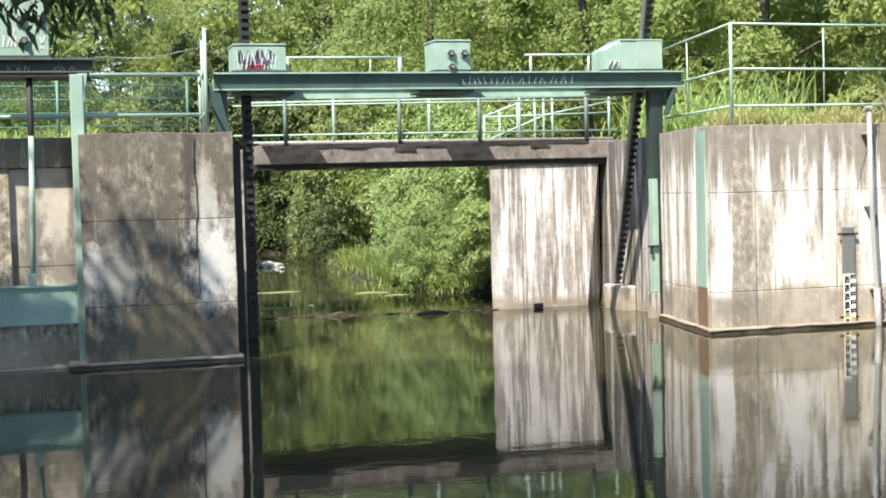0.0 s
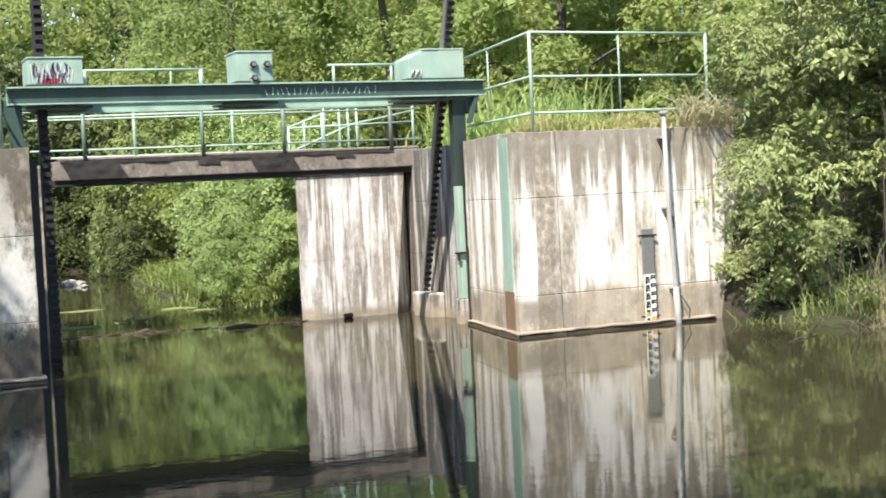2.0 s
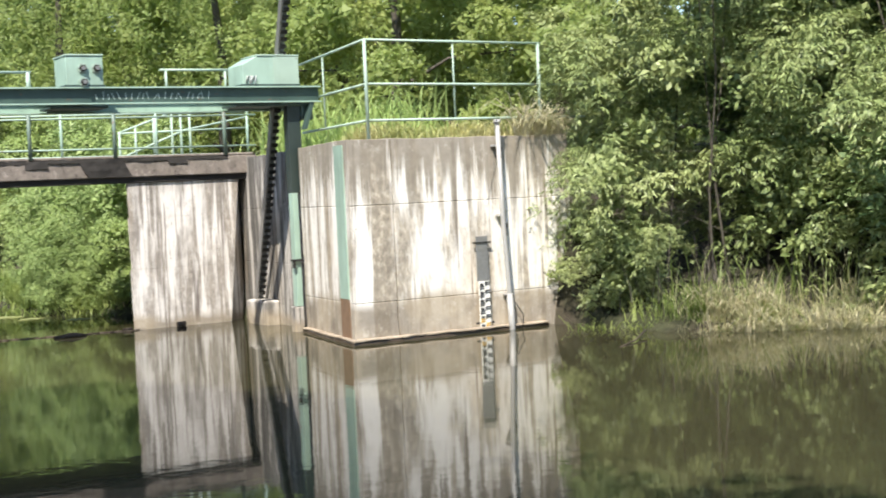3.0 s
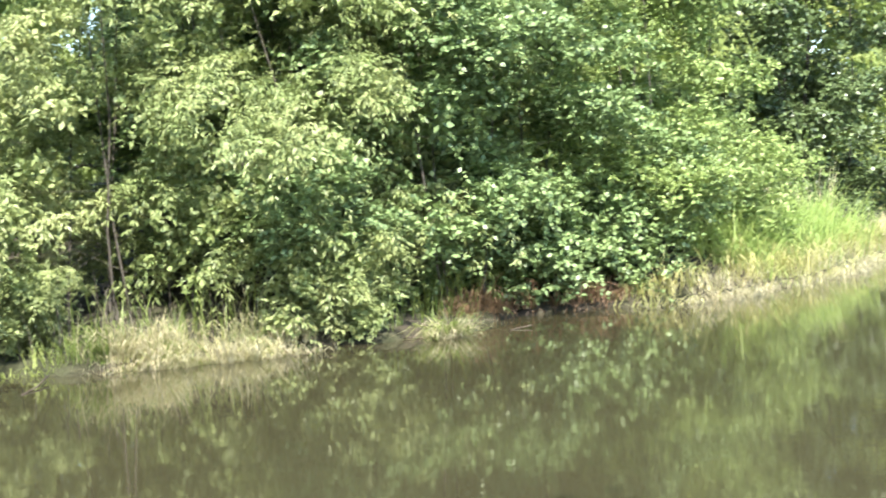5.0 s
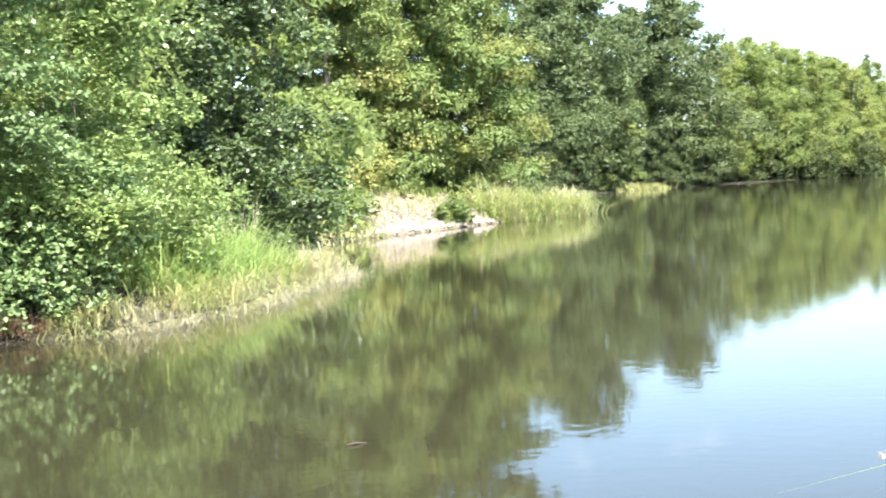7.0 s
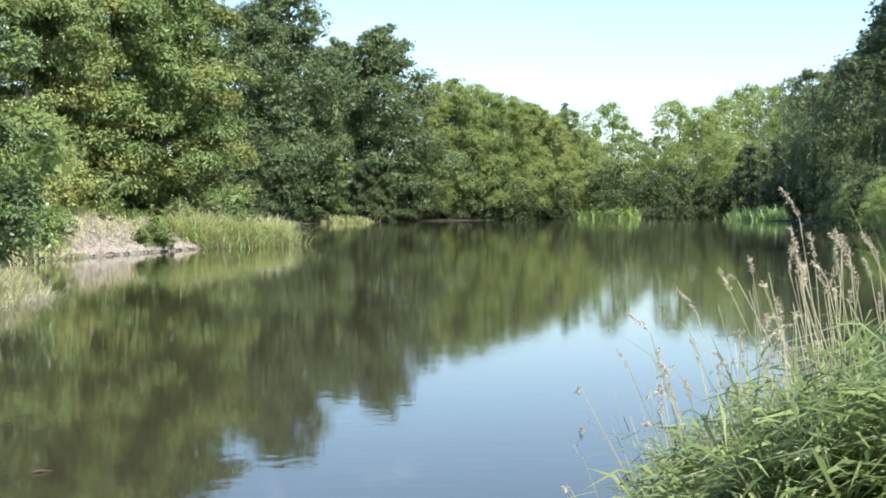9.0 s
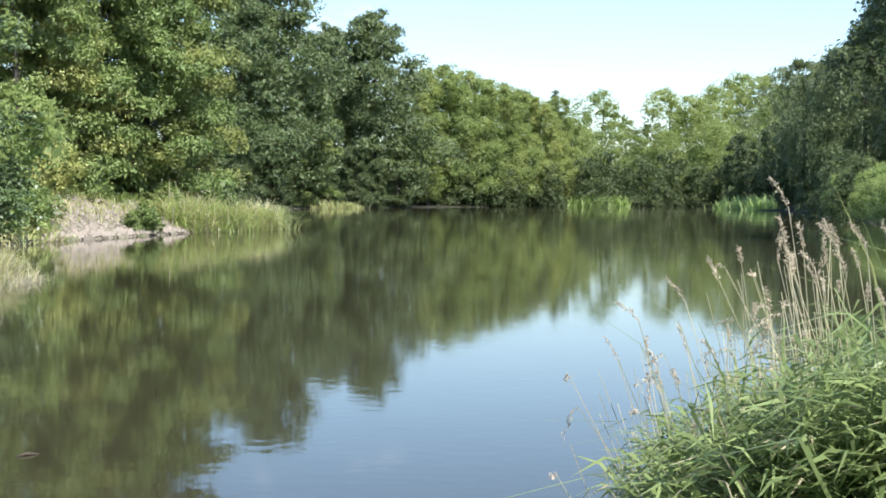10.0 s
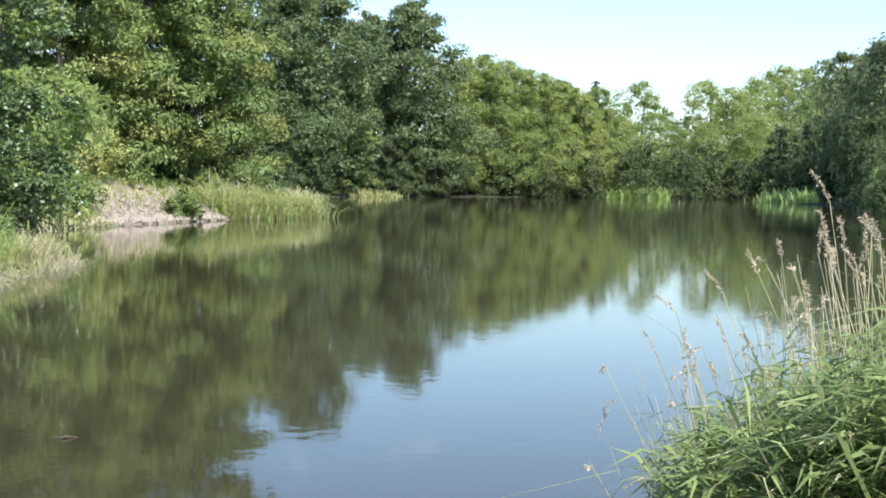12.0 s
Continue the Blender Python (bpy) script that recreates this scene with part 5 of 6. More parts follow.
d2 = tree("dark_tree", 48, 15.0, 5.0, L_DARK, "dark broadleaf tree by the water, some unseen and added for shade", 20, bottom=0.0, bark=BARK, top_narrow=0.3, simple=True, leafage=lambda q, w: canopy(q, billow(q, w, 5, 0.5, 0.85), 3000, 0.55, 5, 0.35, 0.24, 0.6, 0.35, 0.25))
# The last five stand out of view, added to shade the right bank.
plant(d2, [(*polar(-10.2, 232), 80, 0.75), (*polar(3.4, 204.5), 30, 0.6), (*polar(4.3, 200), 200, 0.45), (*polar(5.1, 196), 110, 0.55), (*polar(6.3, 191.5), 190, 0.5), (*polar(7.2, 187), 270, 0.6), (*polar(8.3, 177), 350, 0.6), (*polar(9.6, 168), 60, 0.6), (*polar(-11.4, 196), 0, 0.7), (*polar(-12.4, 176), 80, 0.72), (*polar(-13.4, 168), 160, 0.8), (*polar(-15.2, 150), 10, 1.15), (*polar(-10.4, 212), 40, 0.6), (*polar(-14.3, 158), 200, 0.9), (*polar(-14.3, 186), 130, 1.3), (*polar(-15.6, 170), 20, 1.4), (*polar(-13.3, 207), 300, 1.25), (*polar(-12.2, 232), 220, 1.2), (118, -46, 10, 1.6), (133, -48, 100, 1.8), (148, -50, 190, 1.9), (163, -52, 280, 1.9), (178, -54, 50, 1.9)], ROUND)
d3 = tree("leaning_tree", 58, 15.0, 4.6, L_DARK, "dark broadleaf tree leaning over the pond", 18, 200, 1.2, 14, 0.6, 8, 0.24, 0.17, 0.4, 0.34, BARK, 0.3, simple=True)
plant(d3, [(*polar(-18.4, 60), 0, 1.0)], ROUND)
w1 = tree("willow", 49, 13.5, 5.0, L_WILLOW, "weeping willow with hanging boughs", 20, bottom=0.3, bark=BARK, top_narrow=0.3, simple=True, leafage=lambda q, w: canopy(q, billow(q, w, 4, 0.55, 0.9), 4200, 0.5, 6, 0.3, 0.06, 1.8, 1.0, 0.25, 0.85, 0.3))
rng = np.random.default_rng(50)
hb = np.stack([rng.normal(0, 3.2, 360), rng.normal(0, 3.2, 360), rng.uniform(6, 11.5, 360)], 1)
hv = twigs(rng, hb, np.tile([0, 0, -1.0], (360, 1)) + rng.normal(0, 0.08, (360, 3)), 4.5, 34, 0.26, 0.06, 0.0, 0.35, (-0.5, 0, 0.2))
linked("hanging_foliage", quads_mesh("hanging_foliage", *hv), L_WILLOW, w1)
plant(w1, [(*polar(-13.1, 142), 0, 1.1), (*polar(-14.6, 136), 90, 1.1)], ROUND)
s1 = tree("shrub", 51, 4.2, 3.0, L_GATE, "rounded light green shrub at the water", 18, bottom=0.02, bark=BARK, top_narrow=0.3, category="shrub", simple=True, leafage=lambda q, w: canopy(q, w + billow(q, w, 3, 0.5), 3600, 0.34, 6, 0.19, 0.12, 0.4, 0.6, 0.2, 0.85, 0.3))
plant(s1, [(*polar(-14.3, 112), 0, 0.72), (*polar(-15.4, 106), 90, 0.75), (*polar(-14.9, 116), 200, 0.85), (97.2, -26.6, 50, 0.6), (*polar(11.6, 70.5), 20, 0.3), (*polar(12.6, 70), 140, 0.3), (92, -26.0, 130, 0.6), (88, -25.4, 250, 0.6)], "shrubs round the pond")

# spruce tip over the far row
sp = thing("spruce", "slender dark spruce behind the far trees", "tree")
part("trunk", tube([(0, 0, 0), (0, 0, 19.5)], [0.2, 0.02], 6, False), BARK, sp)
rng = np.random.default_rng(9)
t_ = rng.uniform(0.03, 1, 600)
an = rng.uniform(0, 6.28, 600)
sb = np.stack([0 * t_, 0 * t_, 3 + 16.5 * (1 - t_)], 1)
sv_ = [twigs(rng, sb[t_ > q], np.stack([np.cos(an), np.sin(an), 0 * an - 0.15], 1)[t_ > q], 0.5 + 1.4 * q, 5, 0.4, 0.22, 0.1) for q in (0.0, 0.3, 0.6)]
linked("crown", quads_mesh("crown", *joined(*sv_)), L_DARK, sp)
sp.matrix_basis = put(*polar(-2.85, 250), 0, 1.02)

# channel banks behind the footbridge
BY_CHANNEL = "bushes on the channel"
c1_ = tree("channel_bush", 52, 4.2, 2.1, L_BRIGHT, "leafy green bush on the channel bank", 18, bottom=-0.03, bark=BARK, top_narrow=0.2, stems=3, category="bush", simple=True, leafage=lambda q, w: canopy(q, w + billow(q, w, 3, 0.45), 5200, 0.24, 6, 0.105, 0.07, 0.4, 0.8, 0.15, 0.85, 0.45))
plant(c1_, [(7.5, 25.2, 0, 0.62), (8.3, 28.0, 70, 0.66), (8.7, 32.0, 140, 0.75), (7.6, 23.2, 220, 0.6), (7.1, 26.6, 300, 0.5), (6.8, 24.0, 10, 0.42), (7.1, 22.9, 30, 0.3), (6.1, 24.3, 30, 0.24), (6.4, 23.6, 130, 0.3), (6.75, 23.3, 230, 0.28)], BY_CHANNEL)
c2_ = tree("channel_bush", 53, 5.5, 2.3, L_DARK, "dark leafy bush, also filling in shade under the far crowns", 18, bottom=0.0, bark=BARK, top_narrow=0.2, stems=3, category="bush", simple=True, leafage=lambda q, w: canopy(q, w + billow(q, w, 3, 0.45), 1900, 0.38, 5, 0.2, 0.14, 0.45, 0.8, 0.15, 0.85))
# Rows on the far shore stand in for the dark shade under the crowns.
plant(c2_, [(1.3, 27.0, 0, 0.5), (2.9, 32.8, 80, 0.6), (4.3, 43.2, 160, 0.85), (6.6, 42.6, 220, 0.85), (8.7, 41.0, 300, 0.8), (1.2, 24.0, 30, 0.42), (2.0, 29.5, 130, 0.55), (5.6, 46, 20, 1.0), (3.4, 37.5, 20, 0.6), (6.95, 36.6, 60, 0.4), (7.5, 38.6, 160, 0.45), (6.7, 34.0, 260, 0.3), (5.3, 42.0, 10, 0.45), (6.5, 41.6, 70, 0.42), (7.4, 41.2, 150, 0.4), (4.5, 41.4, 250, 0.42), (-6, 60, 0, 2.4), (0, 63, 70, 2.4), (11, 62, 140, 2.5), (16, 60, 210, 2.5), (21, 56, 280, 2.4), (26, 52, 30, 2.3), (31, 47, 160, 2.2), (107, -27.8, 120, 0.8), (112, -28.2, 200, 0.9), (119, -29.0, 20, 1.0), (128, -30.3, 60, 1.1)] + [(*polar(3.0 - 0.95 * i, 214 + 1.7 * i + 3 * (i % 2)), 67 * i, 1.2 + 0.2 * (i % 3)) for i in range(17)] + [(*polar(3.2 - 0.7 * i, 232 + 1.8 * i), 97 * i, 1.75) for i in range(11)], BY_CHANNEL)

# unseen near-bank trees added to shade pier and water; one bough hangs low
st_ = tree("shade_tree", 54, 10.5, 3.3, L_DARK, "unseen broadleaf tree added on the near bank for shade", 20, 300, 0.9, 12, 0.5, 6, 0.23, 0.14, 0.4, 0.38, BARK, 0.3, simple=True)
plant(st_, [(-4.9, 9.3, 0, 1.0), (-2.3, 5.6, 75, 1.0), (-3.4, 7.6, 300, 0.95), (-3.5, 2.2, 120, 1.05), (-3.9, 6.2, 200, 1.0), (-2.2, 4.2, 30, 1.0), (-6.5, -1.5, 240, 1.1), (-6.8, 3.6, 60, 1.4), (-3.4, -1.4, 150, 1.3), (-2.8, 5.0, 250, 1.0), (-1.4, 7.0, 140, 0.95)], "trees on the near bank")
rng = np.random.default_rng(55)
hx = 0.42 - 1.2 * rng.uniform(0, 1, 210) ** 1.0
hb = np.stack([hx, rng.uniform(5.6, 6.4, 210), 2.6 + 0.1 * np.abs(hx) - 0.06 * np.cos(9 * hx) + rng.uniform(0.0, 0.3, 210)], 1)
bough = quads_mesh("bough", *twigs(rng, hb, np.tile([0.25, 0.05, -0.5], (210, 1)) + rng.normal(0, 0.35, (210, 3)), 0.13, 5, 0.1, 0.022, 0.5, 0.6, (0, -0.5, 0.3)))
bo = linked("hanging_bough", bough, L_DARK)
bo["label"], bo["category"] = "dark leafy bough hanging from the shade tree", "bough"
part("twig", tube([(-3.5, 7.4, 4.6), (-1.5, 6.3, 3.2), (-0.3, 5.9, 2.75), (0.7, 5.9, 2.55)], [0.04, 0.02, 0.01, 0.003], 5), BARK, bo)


# ---- grasses ----
def strip(rng, pts, n, spread, inland=0.3, clumpy=0.0, over=-9.0):
    """Random places along a line of the shore, in tufts."""
    p = np.array(pts, float)
    seg = np.linalg.norm(np.diff(p, axis=0), axis=1)
    k = max(6, n // 40)
    tuft = rng.uniform(0, seg.sum(), k)
    s = rng.uniform(0, seg.sum(), n)
    s = np.where(rng.uniform(0, 1, n) < clumpy, tuft[rng.integers(0, k, n)] + rng.normal(0, 0.07, n), s) % (seg.sum() - 1e-6)
    i = np.clip(np.searchsorted(np.cumsum(seg), s), 0, len(seg) - 1)
    t = (s - np.concatenate([[0], np.cumsum(seg)])[i]) / seg[i]
    q = p[i] + (p[i + 1] - p[i]) * t[:, None] + rng.normal(0, spread, (n, 2)) + np.array([0, inland])
    z = land(q[:, 0], q[:, 1])
    return np.concatenate([q, np.maximum(z, -0.12)[:, None]], 1)[z > over]


def stuff(name, v, f, material, label, category="grass"):
    ob = linked(name, quads_mesh(name, v, f), material)
    return tagged(ob, label, category, kind="stuff")


rng = np.random.default_rng(60)
TUFT = [(10.75, 13.0), (11.4, 12.35), (12.0, 11.95), (12.55, 11.65)]
stuff("bank_grass", *joined(blades(rng, strip(rng, TUFT, 420, 0.14, -0.1, 0.75), 0.45, 0.013, 0.4, 0.9, (-0.4, -0.5, 0)),
      blades(rng, strip(rng, [(13.75, 10.6), (14.25, 10.35)], 200, 0.06, -0.05, 0.5), 0.5, 0.014, 0.5, 1.0, (-0.3, -0.6, 0)),
      blades(rng, strip(rng, [(9.9, 14.1), (10.4, 13.4), (10.75, 13.0)], 220, 0.1, 0.0, 0.5), 0.4, 0.011, 0.5, 0.8)), GRASS_G, "long green grass hanging over the water's edge")
stuff("bank_grass", *joined(blades(rng, strip(rng, TUFT, 2000, 0.17, -0.16, 0.8), 0.46, 0.012, 0.45, 0.8, (-0.4, -0.5, 0)),
      blades(rng, strip(rng, TUFT, 160, 0.2, 0.05, 0.5), 0.75, 0.008, 0.15, 0.4, (-0.2, -0.3, 0)),
      blades(rng, strip(rng, [(13.75, 10.6), (14.25, 10.35)], 260, 0.07, -0.08, 0.5), 0.42, 0.012, 0.6, 1.0, (-0.3, -0.6, 0))), GRASS_DRY, "bleached dry grass in wild tufts over the water's edge")
stuff("bank_grass", *blades(rng, strip(rng, [(10.9, 13.3), (12.4, 12.1), (13.6, 11.2), (16.2, 11.1), (17.6, 10.1)], 420, 0.14, 0.1, 0.6), 0.85, 0.012, 0.25, 0.5, (-0.2, -0.3, 0)), GRASS_G, "tall green grass under the trees")
LOW = [(17.4, 9.7), (18.3, 9.0), (21.5, 8.7), (24.5, 9.2), (27.7, 9.3), (29.9, 9.75)]
stuff("bank_grass", *blades(rng, strip(rng, LOW, 3800, 0.2, -0.16, 0.85), 0.34, 0.013, 0.6, 0.9, (-0.4, -0.4, 0)), GRASS_DRY, "straw-coloured dry grass along the bank")
stuff("bank_grass", *blades(rng, strip(rng, LOW, 1900, 0.3, 0.25, 0.8), 0.55, 0.016, 0.5, 0.9, (-0.3, -0.4, 0)), GRASS_B, "yellowing grass above the straw")
stuff("bank_grass", *blades(rng, strip(rng, [(26.5, 9.6), (28.5, 9.7), (30.1, 9.9)], 900, 0.22, 0.0, 0.8), 0.55, 0.015, 0.4, 0.8, (-0.3, -0.4, 0)), GRASS_DRY, "straw tufts at the tip of the bank")
stuff("bank_grass", *blades(rng, strip(rng, [(20.6, 9.75), (22.0, 9.9), (24.5, 10.1), (26.4, 10.2)], 3300, 0.42, 0.1, 0.8), 0.95, 0.017, 0.4, 0.8, (-0.3, -0.4, 0)), GRASS_FRESH, "tall fresh green grass on the bank")
stuff("bank_grass", *blades(rng, strip(rng, [(15.0, 10.95), (16.4, 10.8), (17.6, 9.8)], 500, 0.12, 0.1, 0.7), 0.45, 0.012, 0.6, 0.9, (-0.3, -0.6, 0)), GRASS_DEAD, "dead reddish grass at the waterline")
stuff("bank_grass", *blades(rng, strip(rng, [(22.0, 10.6), (25.0, 10.8), (28.0, 10.9)], 500, 0.3, 0.3, 0.6), 1.2, 0.012, 0.2, 0.5, (-0.3, -0.4, 0)), GRASS_DRY, "tall dry stalks behind the fresh grass")
stuff("dead_stems", *blades(rng, strip(rng, [(10.6, 13.6), (11.5, 12.9), (12.8, 12.2)], 110, 0.2, 0.15, 0.3), 0.75, 0.01, 0.2, 0.3), BARK, "thin dead brown stems standing under the trees", "stems")
stuff("wall_top_grass", *blades(rng, strip(rng, [(8.2, 16.0), (10.4, 16.0)], 3600, 0.35, 0.3, 0.6, 2.0), 0.3, 0.012, 0.5, 0.7), GRASS_B, "overgrown grass behind the wall")
stuff("wall_top_grass", *blades(rng, strip(rng, [(8.5, 18.5), (13, 18.5)], 4000, 1.0, 0.5, 0.4, 2.0), 0.85, 0.02, 0.3, 0.5), GRASS_FRESH, "tall overgrown grass behind the wall")
stuff("wall_top_grass", *blades(rng, strip(rng, [(-4, 17.6), (1.6, 17.6)], 2600, 0.2, 0.2, 0.4, 2.0), 0.3, 0.014, 0.4, 0.6), GRASS_FRESH, "short grass behind the pier")
oh = np.stack([rng.uniform(9.75, 10.4, 300), rng.normal(15.12, 0.08, 300), np.full(300, 2.36)], 1)
stuff("wall_top_grass", *blades(rng, oh, 0.5, 0.014, 0.5, 1.3, (-0.2, -0.8, 0)), GRASS_DRY, "dry grass hanging over the end of the wall")
POINT = [(65.2, 13.7), (69, 11.9), (72.0, 10.4)]
stuff("far_grass", *blades(rng, strip(rng, POINT, 4600, 0.5, 0.3, 0.85), 1.15, 0.035, 0.6, 1.0), GRASS_B, "tall pale reeds on the point")
stuff("far_grass", *blades(rng, strip(rng, POINT, 2600, 0.55, 0.4, 0.9), 1.15, 0.035, 0.6, 1.0), GRASS_FRESH, "green reeds among the pale ones")
stuff("far_grass", *blades(rng, strip(rng, POINT, 1400, 0.5, 0.25, 0.9), 1.45, 0.03, 0.3, 0.7), GRASS_DRY, "dry reeds among the green ones")
stuff("far_grass", *blades(rng, strip(rng, [(46, 21.4), (56, 20.8), (62, 19.2), (67, 17.4)], 3000, 0.7, 0.4, 0.6), 0.75, 0.05, 0.4, 0.6), GRASS_G, "green weeds above the gravel bank")
stuff("far_grass", *blades(rng, strip(rng, [(50, 18.6), (54, 17.6), (57, 17.2), (63, 15.9)], 2400, 0.8, 0.3, 0.9), 0.38, 0.03, 0.5, 0.8), GRASS_B, "patchy weeds on the gravel bank")
stuff("far_grass", *blades(rng, strip(rng, [(50.5, 16.9), (53.5, 16.3)], 700, 0.5, 0.3, 0.8), 0.5, 0.035, 0.5, 0.7), GRASS_FRESH, "fresh weeds low on the gravel bank")
stuff("far_grass", *blades(rng, strip(rng, [(43, 16.9), (48, 16.4), (53, 15.9)], 900, 0.4, 0.3, 0.7), 0.6, 0.045, 0.5, 0.8), GRASS_B, "rough grass beside the gravel bank")
stuff("far_grass", *blades(rng, strip(rng, [(225.5, -15.0), (226.5, -18.0), (227.5, -21.5)], 1500, 1.2, 0.0, 0.5), 2.1, 0.13, 0.4, 0.7), GRASS_FRESH, "pale green reeds on the far shore")
stuff("far_grass", *blades(rng, strip(rng, [(200, -33.5), (190, -35.0), (178, -35.2)], 1100, 0.9, 0.0), 1.7, 0.14, 0.3, 0.5), GRASS_FRESH, "fresh green grass on the far shore")
stuff("far_grass", *blades(rng, strip(rng, [(184, 21.4), (192, 17.0)], 500, 0.8, 0.0), 1.2, 0.12, 0.3, 0.5), GRASS_B, "pale grass on a low spit")
stuff("channel_grass", *blades(rng, strip(rng, [(7.0, 22.4), (6.5, 23.15), (5.95, 24.2), (6.2, 27.3), (6.6, 32.0)], 3400, 0.22, 0.0, 0.5), 0.36, 0.02, 0.5, 0.8), GRASS_G, "bright grass at the channel's edge")
stuff("far_grass", *blades(rng, strip(rng, [(50, 19.6), (56, 18.6), (61, 17.6), (66, 15.6)], 2600, 0.45, 0.3, 0.8), 0.5, 0.035, 0.6, 0.9), GRASS_G, "ragged weeds along the top of the gravel bank")
gb = tree("gravel_weed", 63, 1.3, 1.0, L_MID, "low leafy weed on the gravel bank", 12, 60, 0.35, 8, 0.2, 7, 0.12, 0.08, 0.3, 0.0, BARK, 0.2, category="weed", limbs=2)
plant(gb, [(60.7, 14.35, 0, 0.85), (61.5, 14.3, 130, 0.6), (59.8, 14.8, 220, 0.5), (53.3, 16.7, 40, 1.2), (51.5, 17.2, 200, 1.4), (55, 17.8, 180, 0.6), (66.5, 14.6, 20, 0.9), (70, 13.2, 120, 1.0)], "weeds on the gravel")

# tall reed grass on the near bank: lower towards the water to fit the camera's view, with seed heads on bent stalks
rng = np.random.default_rng(61)


def reed_bed(n, a0, a1, d0, d1):
    """Feet of reeds between two bearings and distances of the standing point, and the height that fits the bed's
    outline as seen from there.
    """
    a = rng.uniform(a0, a1, n) + 0.5 * np.sin(rng.uniform(0, 60, n))
    d = rng.uniform(d0, d1, n)
    top = np.interp(-a, [4.5, 6.5, 8.5, 11.0, 14.0, 18.0, 24.0], [0.4, 0.68, 0.93, 1.12, 1.31, 1.46, 1.52])
    top = np.minimum(1.75 - (1.75 - top) * d / 5.2, 1.6) + 0.06 * np.sin(a * 3.1) + 0.05 * np.sin(a * 7.3 + d)
    p = np.stack([d * np.cos(np.radians(a)), d * np.sin(np.radians(a)), 0 * a], 1)
    p[:, 2] = np.maximum(land(p[:, 0], p[:, 1]), 0.0)
    return p, np.maximum(top - p[:, 2], 0.25)


fb, fh = reed_bed(2800, -23, -7.3, 4.3, 6.6)
stuff("reed_grass", *blades(rng, fb[:1900], fh[:1900] * 0.95, 0.016, 0.22, 0.6), REED, "tall green reed grass on the near bank")
stuff("reed_grass", *blades(rng, fb[1900:2300], fh[1900:2300] * 0.9, 0.01, 0.25, 0.7), GRASS_B, "pale drying blades among the reed grass")
stuff("reed_grass", *blades(rng, fb[2500:], fh[2500:] * 0.8, 0.013, 0.35, 1.0), GRASS_FRESH, "broad fresh blades bending out of the reed grass")
lb_, lh_ = reed_bed(3000, -23, -6.8, 4.2, 6.4)
cane = lb_ + np.array([0, 0, 1.0]) * (lh_ * rng.uniform(0.3, 0.75, len(lh_)))[:, None]
stuff("reed_leaves", *twigs(rng, cane, np.tile([-0.05, 0.1, 1.0], (len(cane), 1)) + rng.normal(0, 0.22, (len(cane), 3)), 0.3, 6, 0.2, 0.015, 0.35, 0.9, (0, 0, 1.0), 0.35), REED, "green leaves up the reed stems")
stuff("reed_leaves", *twigs(rng, cane[:500] - np.array([0, 0, 0.1]), np.tile([0, 0, 1.0], (500, 1)) + rng.normal(0, 0.2, (500, 3)), 0.3, 5, 0.2, 0.01, 0.5, 0.9, (0, 0, 1.0), 0.4), GRASS_DRY, "withered leaves low in the reed grass")


def stalks(feet, heads, width):
    """Bent ribbons from feet to heads; each leans out in its upper half."""
    out = []
    for a, b in zip(feet, heads):
        m = a + (b - a) * 0.5
        m[:2] = a[:2] + (b - a)[:2] * 0.3
        pts = [a, a * 0.4 + m * 0.6, m * 0.75 + b * 0.25, m * 0.35 + b * 0.65, b]
        w = np.array([-0.2, 1.0, 0.0]) * width
        for p, q in zip(pts, pts[1:]):
            out += [p - w, p + w, q + w * 0.85, q - w * 0.85]
    return np.array(out), np.arange(len(out)).reshape(-1, 4)


def headed(n, a0, a1, lift0, lift1):
    p, h = reed_bed(n, a0, a1, 4.6, 5.9)
    q = p + np.stack([rng.normal(0, 0.12, n), rng.normal(0.13, 0.13, n), h + rng.uniform(lift0, lift1, n)], 1)
    return p, q


stem_feet, stem_heads = (np.concatenate(k) for k in zip(headed(10, -10.5, -7.4, 0.0, 0.4), headed(15, -15, -9.5, 0.05, 0.34), headed(24, -18, -14.0, -0.02, 0.22)))
stuff("reed_stalks", *stalks(stem_feet, stem_heads, 0.0016), GRASS_DRY, "thin straw stalks of reed grass")
bare_feet, bare_heads = headed(150, -15, -7.0, -0.2, 0.25)
bare_heads = bare_heads + rng.normal(0, 0.07, bare_heads.shape)
stuff("reed_stalks", *stalks(bare_feet, bare_heads, 0.0013), GRASS_DRY, "dry thin stalks at the edge of the reed grass")
bend = unit(unit(stem_heads - stem_feet) + rng.normal(0, 0.22, stem_heads.shape) + np.array([0, 0.15, 0]))
stuff("reed_panicles", *twigs(rng, stem_heads - bend * 0.02, bend, 0.13, 90, 0.015, 0.0035, 0.25, 0.035), SEED, "dry pinkish seed heads of reed grass")
some = rng.choice(len(bare_heads), 50, replace=False)
stuff("reed_panicles", *twigs(rng, bare_heads[some], unit(rng.normal(0, 0.6, (50, 3)) + np.array([0, 0.2, 0.3])), 0.07, 26, 0.018, 0.005, 0.6, 0.4), SEED, "small bent seed heads at the edge of the reed grass")


# ---- debris on the water and stones on the shore ----
def blob(rng, x, y, z, r, flat, n=9):
    """A flat floating mat with a wavering outline."""
    k = rng.uniform(0.6, 1.25, n)
    return prism([(x + r * k[i] * math.cos(6.283 * i / n), y + r * flat * k[i] * math.sin(6.283 * i / n)) for i in range(n)], z - 0.03, z + 0.008, 0.004)


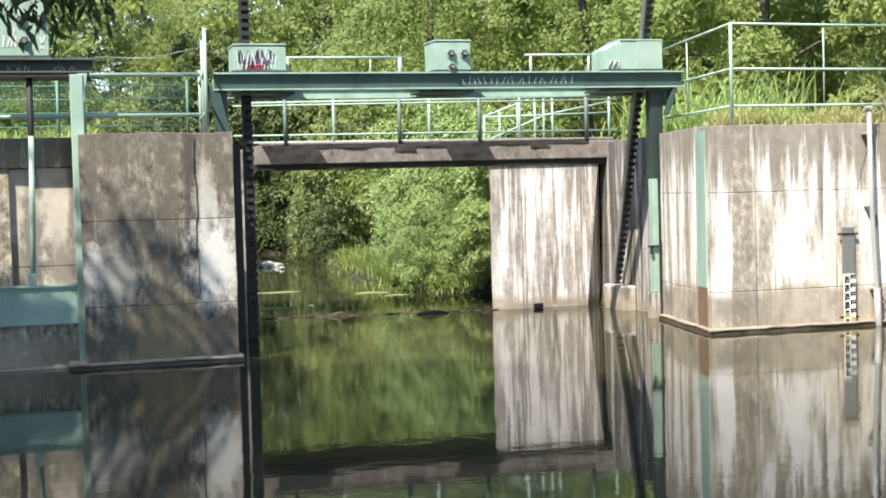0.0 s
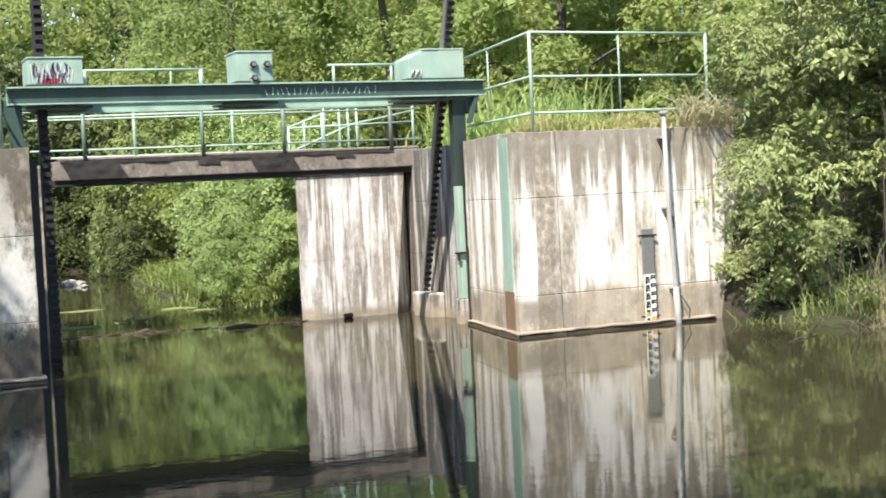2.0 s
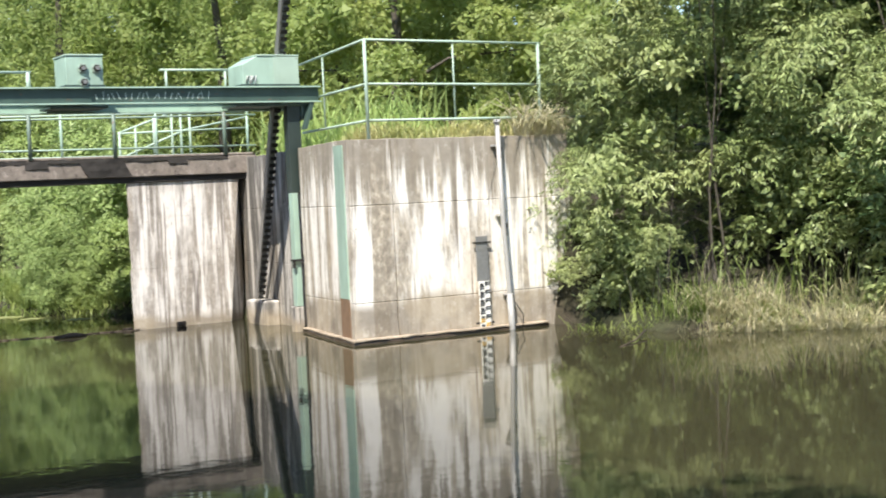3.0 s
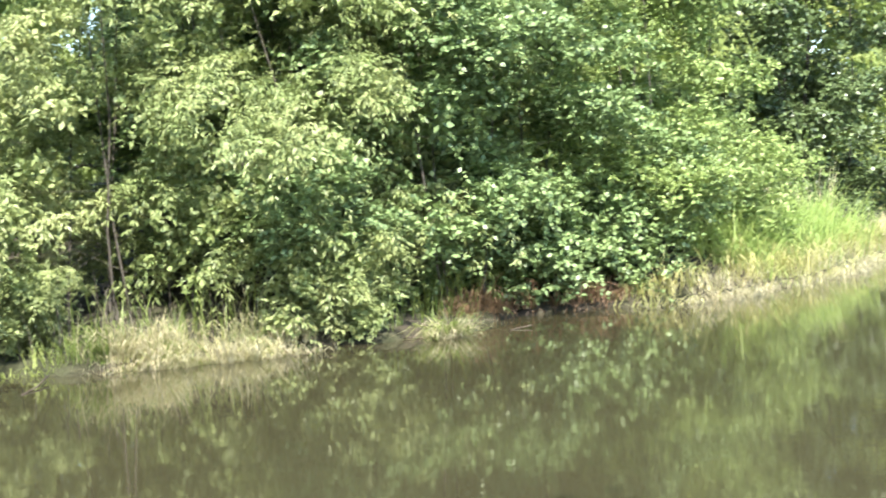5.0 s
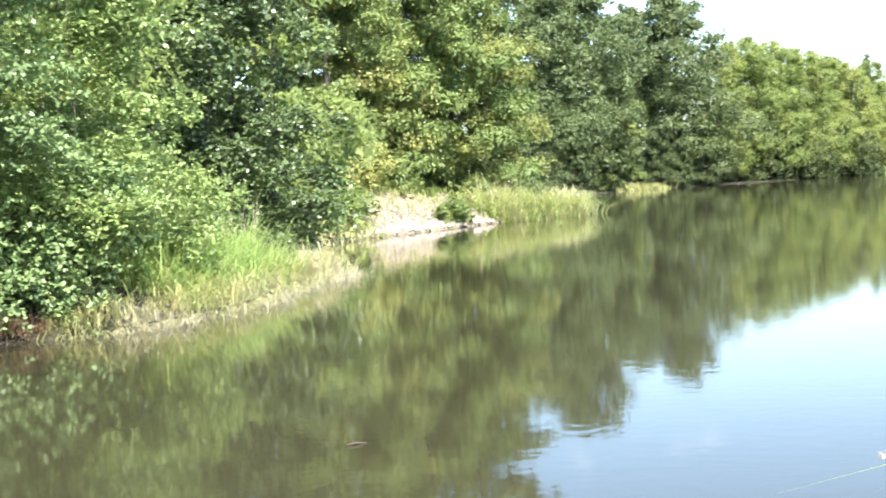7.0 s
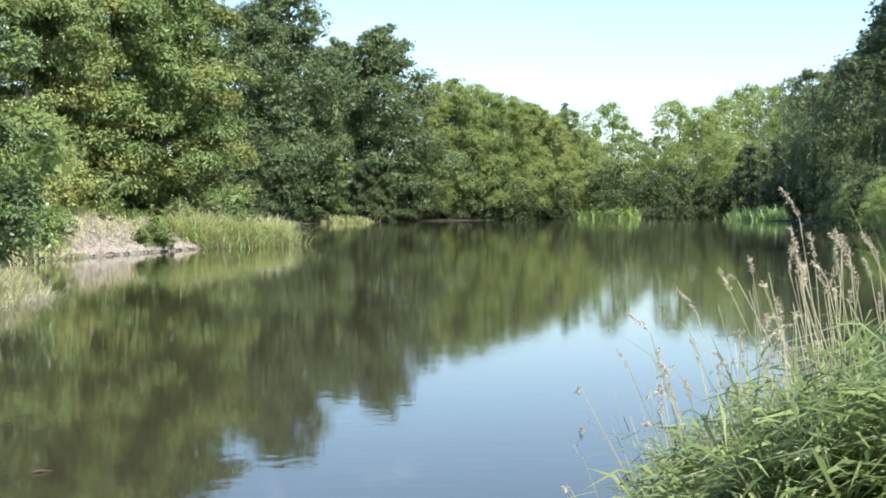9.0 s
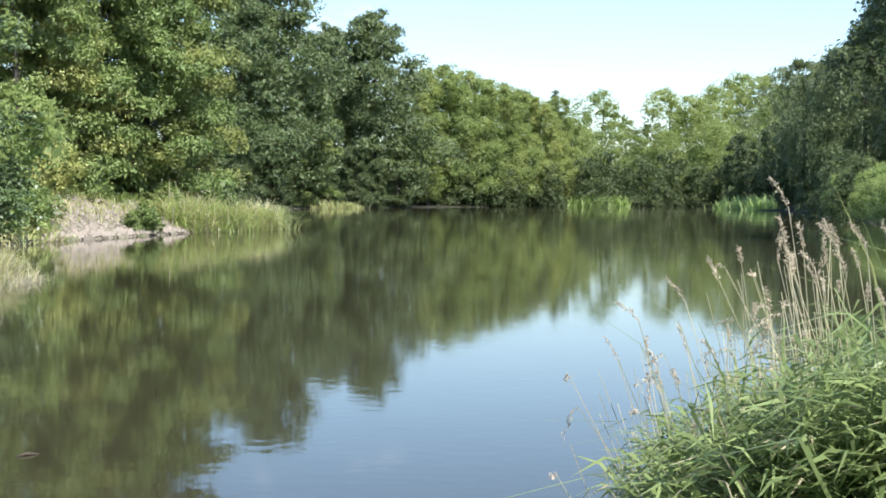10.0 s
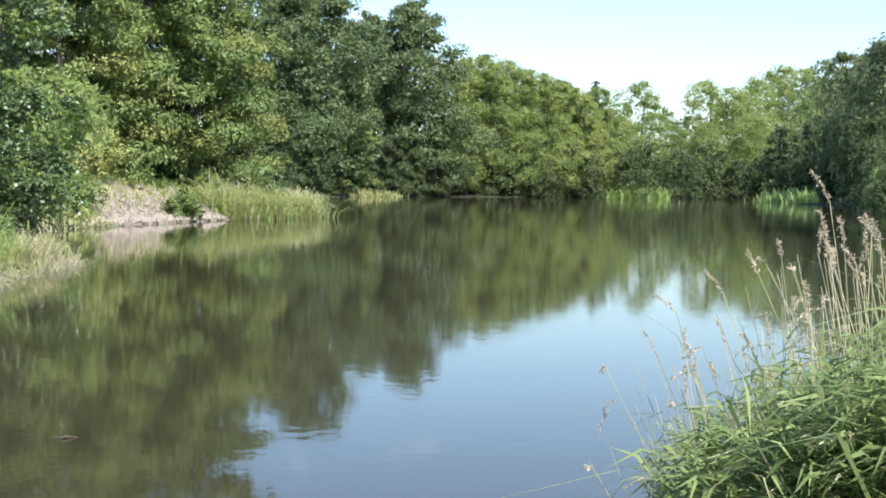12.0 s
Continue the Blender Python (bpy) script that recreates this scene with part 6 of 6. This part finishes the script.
rng = np.random.default_rng(70)
ALGAE = plain("floating_algae", (0.2, 0.22, 0.08), 0.8, 0, 0.4, 9)
FOAM = plain("pale_litter", (0.4, 0.4, 0.38), 0.7, 0, 0.3, 9)
for x, y, r, fl in ((3.3, 21.5, 0.38, 0.7), (3.0, 21.9, 0.3, 0.6), (4.0, 21.8, 0.13, 1.2), (5.3, 23.9, 0.32, 0.8), (5.6, 23.1, 0.25, 0.7), (6.1, 22.2, 0.2, 0.8), (3.9, 25.0, 0.35, 0.6), (4.4, 22.3, 0.12, 1.4)):
    tagged(part("algae_mat", blob(rng, x, y, 0.0, r, fl), ALGAE), "yellow-green algae mat floating in the channel", "algae", "algae mats")
for i in range(7):
    x, y = 4.95 + rng.uniform(-0.25, 0.35), 33.6 + rng.uniform(-1.2, 1.2)
    r = rng.uniform(0.06, 0.15)
    bm = bmesh.new()
    bmesh.ops.create_icosphere(bm, subdivisions=1, radius=r, matrix=Matrix.Translation((x, y, 0.03)) @ Matrix.Diagonal((1.3, 1, 0.6, 1)))
    tagged(part("pale_litter", weather(bm, 0.2, 0.02), FOAM), "pale clump of litter washed up in the channel", "litter", "litter in the channel")


def stick(pts, r, label="thin dead stick lying on the water"):
    tagged(part("driftwood", tube(pts, r, 6), DEAD), label, "stick", "driftwood")


stick([(4.95, 19.3, 0.0), (5.2, 19.28, 0.03), (5.4, 19.32, 0.01)], [0.03, 0.035, 0.015], "dark piece of driftwood caught at the sill")
stick([(6.72, 19.4, 0.02), (6.84, 19.4, 0.04)], [0.05, 0.035], "dark lump of driftwood by the wall")
stick([(3.75, 19.7, 0.0), (3.95, 19.72, 0.04), (4.05, 19.7, 0.0)], [0.02, 0.03, 0.01], "dark piece of driftwood caught at the sill")
stick([(5.95, 19.45, 0.01), (6.08, 19.46, 0.03)], [0.03, 0.02], "dark piece of driftwood caught at the sill")
for k in range(26):
    x = 2.9 + 3.2 * k / 25 + rng.uniform(-0.05, 0.05)
    y = 19.85 - 0.13 * (x - 2.9) + rng.uniform(-0.04, 0.04)
    a = rng.uniform(-0.4, 0.4)
    stick([(x - 0.12 * math.cos(a), y - 0.12 * math.sin(a), 0.0), (x + 0.12 * math.cos(a), y + 0.12 * math.sin(a), 0.012)], [0.01, 0.006], "small dark twig caught along the sill")
stick([(9.1, 12.25, 0.0), (9.5, 12.5, 0.02), (10.0, 12.95, 0.06)], [0.006, 0.009, 0.012])
stick([(13.0, 12.2, 0.02), (13.3, 11.6, 0.03), (13.5, 11.3, 0.0)], [0.012, 0.014, 0.006])
stick([(13.55, 11.6, 0.0), (13.75, 11.1, 0.04), (13.8, 10.6, 0.0)], [0.01, 0.014, 0.006])
stick([(14.7, 9.95, 0.0), (14.95, 9.8, 0.03), (15.1, 9.9, 0.0)], [0.008, 0.01, 0.004])
stick([(9.42, 3.1, 0.0), (9.46, 3.05, 0.012), (9.52, 2.98, 0.0)], [0.008, 0.012, 0.005], "small dark piece of wood floating on the pond")

rng = np.random.default_rng(71)
STONE = plain("pale_stone", (0.3, 0.255, 0.205), 0.9, 0, 0.4, 5)
rv, rf, k0 = [], [], 0
sp_ = strip(rng, [(52.0, 15.95), (58, 14.7), (65, 13.4), (67.5, 12.4)], 420, 0.12, 0.12)
sp2 = strip(rng, [(51, 18.0), (58, 16.8), (65, 14.9)], 1100, 0.85, 0.1)
for p, r in [(p, rng.uniform(0.05, 0.13)) for p in sp_] + [(p, rng.uniform(0.03, 0.12)) for p in sp2]:
    ang = rng.uniform(0, 6.28)
    for s in range(2):
        ring = [(p[0] + r * q * math.cos(ang + 1.57 * i + 0.3 * s), p[1] + r * q * math.sin(ang + 1.57 * i + 0.3 * s), p[2] + h) for i, (q, h) in enumerate([((1.0, 0.6)[s], (-0.05, r * 0.6)[s])] * 4)]
        rv += ring
    b = k0
    rf += [[b, b + 1, b + 5, b + 4], [b + 1, b + 2, b + 6, b + 5], [b + 2, b + 3, b + 7, b + 6], [b + 3, b, b + 4, b + 7], [b + 4, b + 5, b + 6, b + 7]]
    k0 += 8
stuff("shore_stones", np.array(rv), np.array(rf), STONE, "pale broken stones along the gravel shore", "stones")
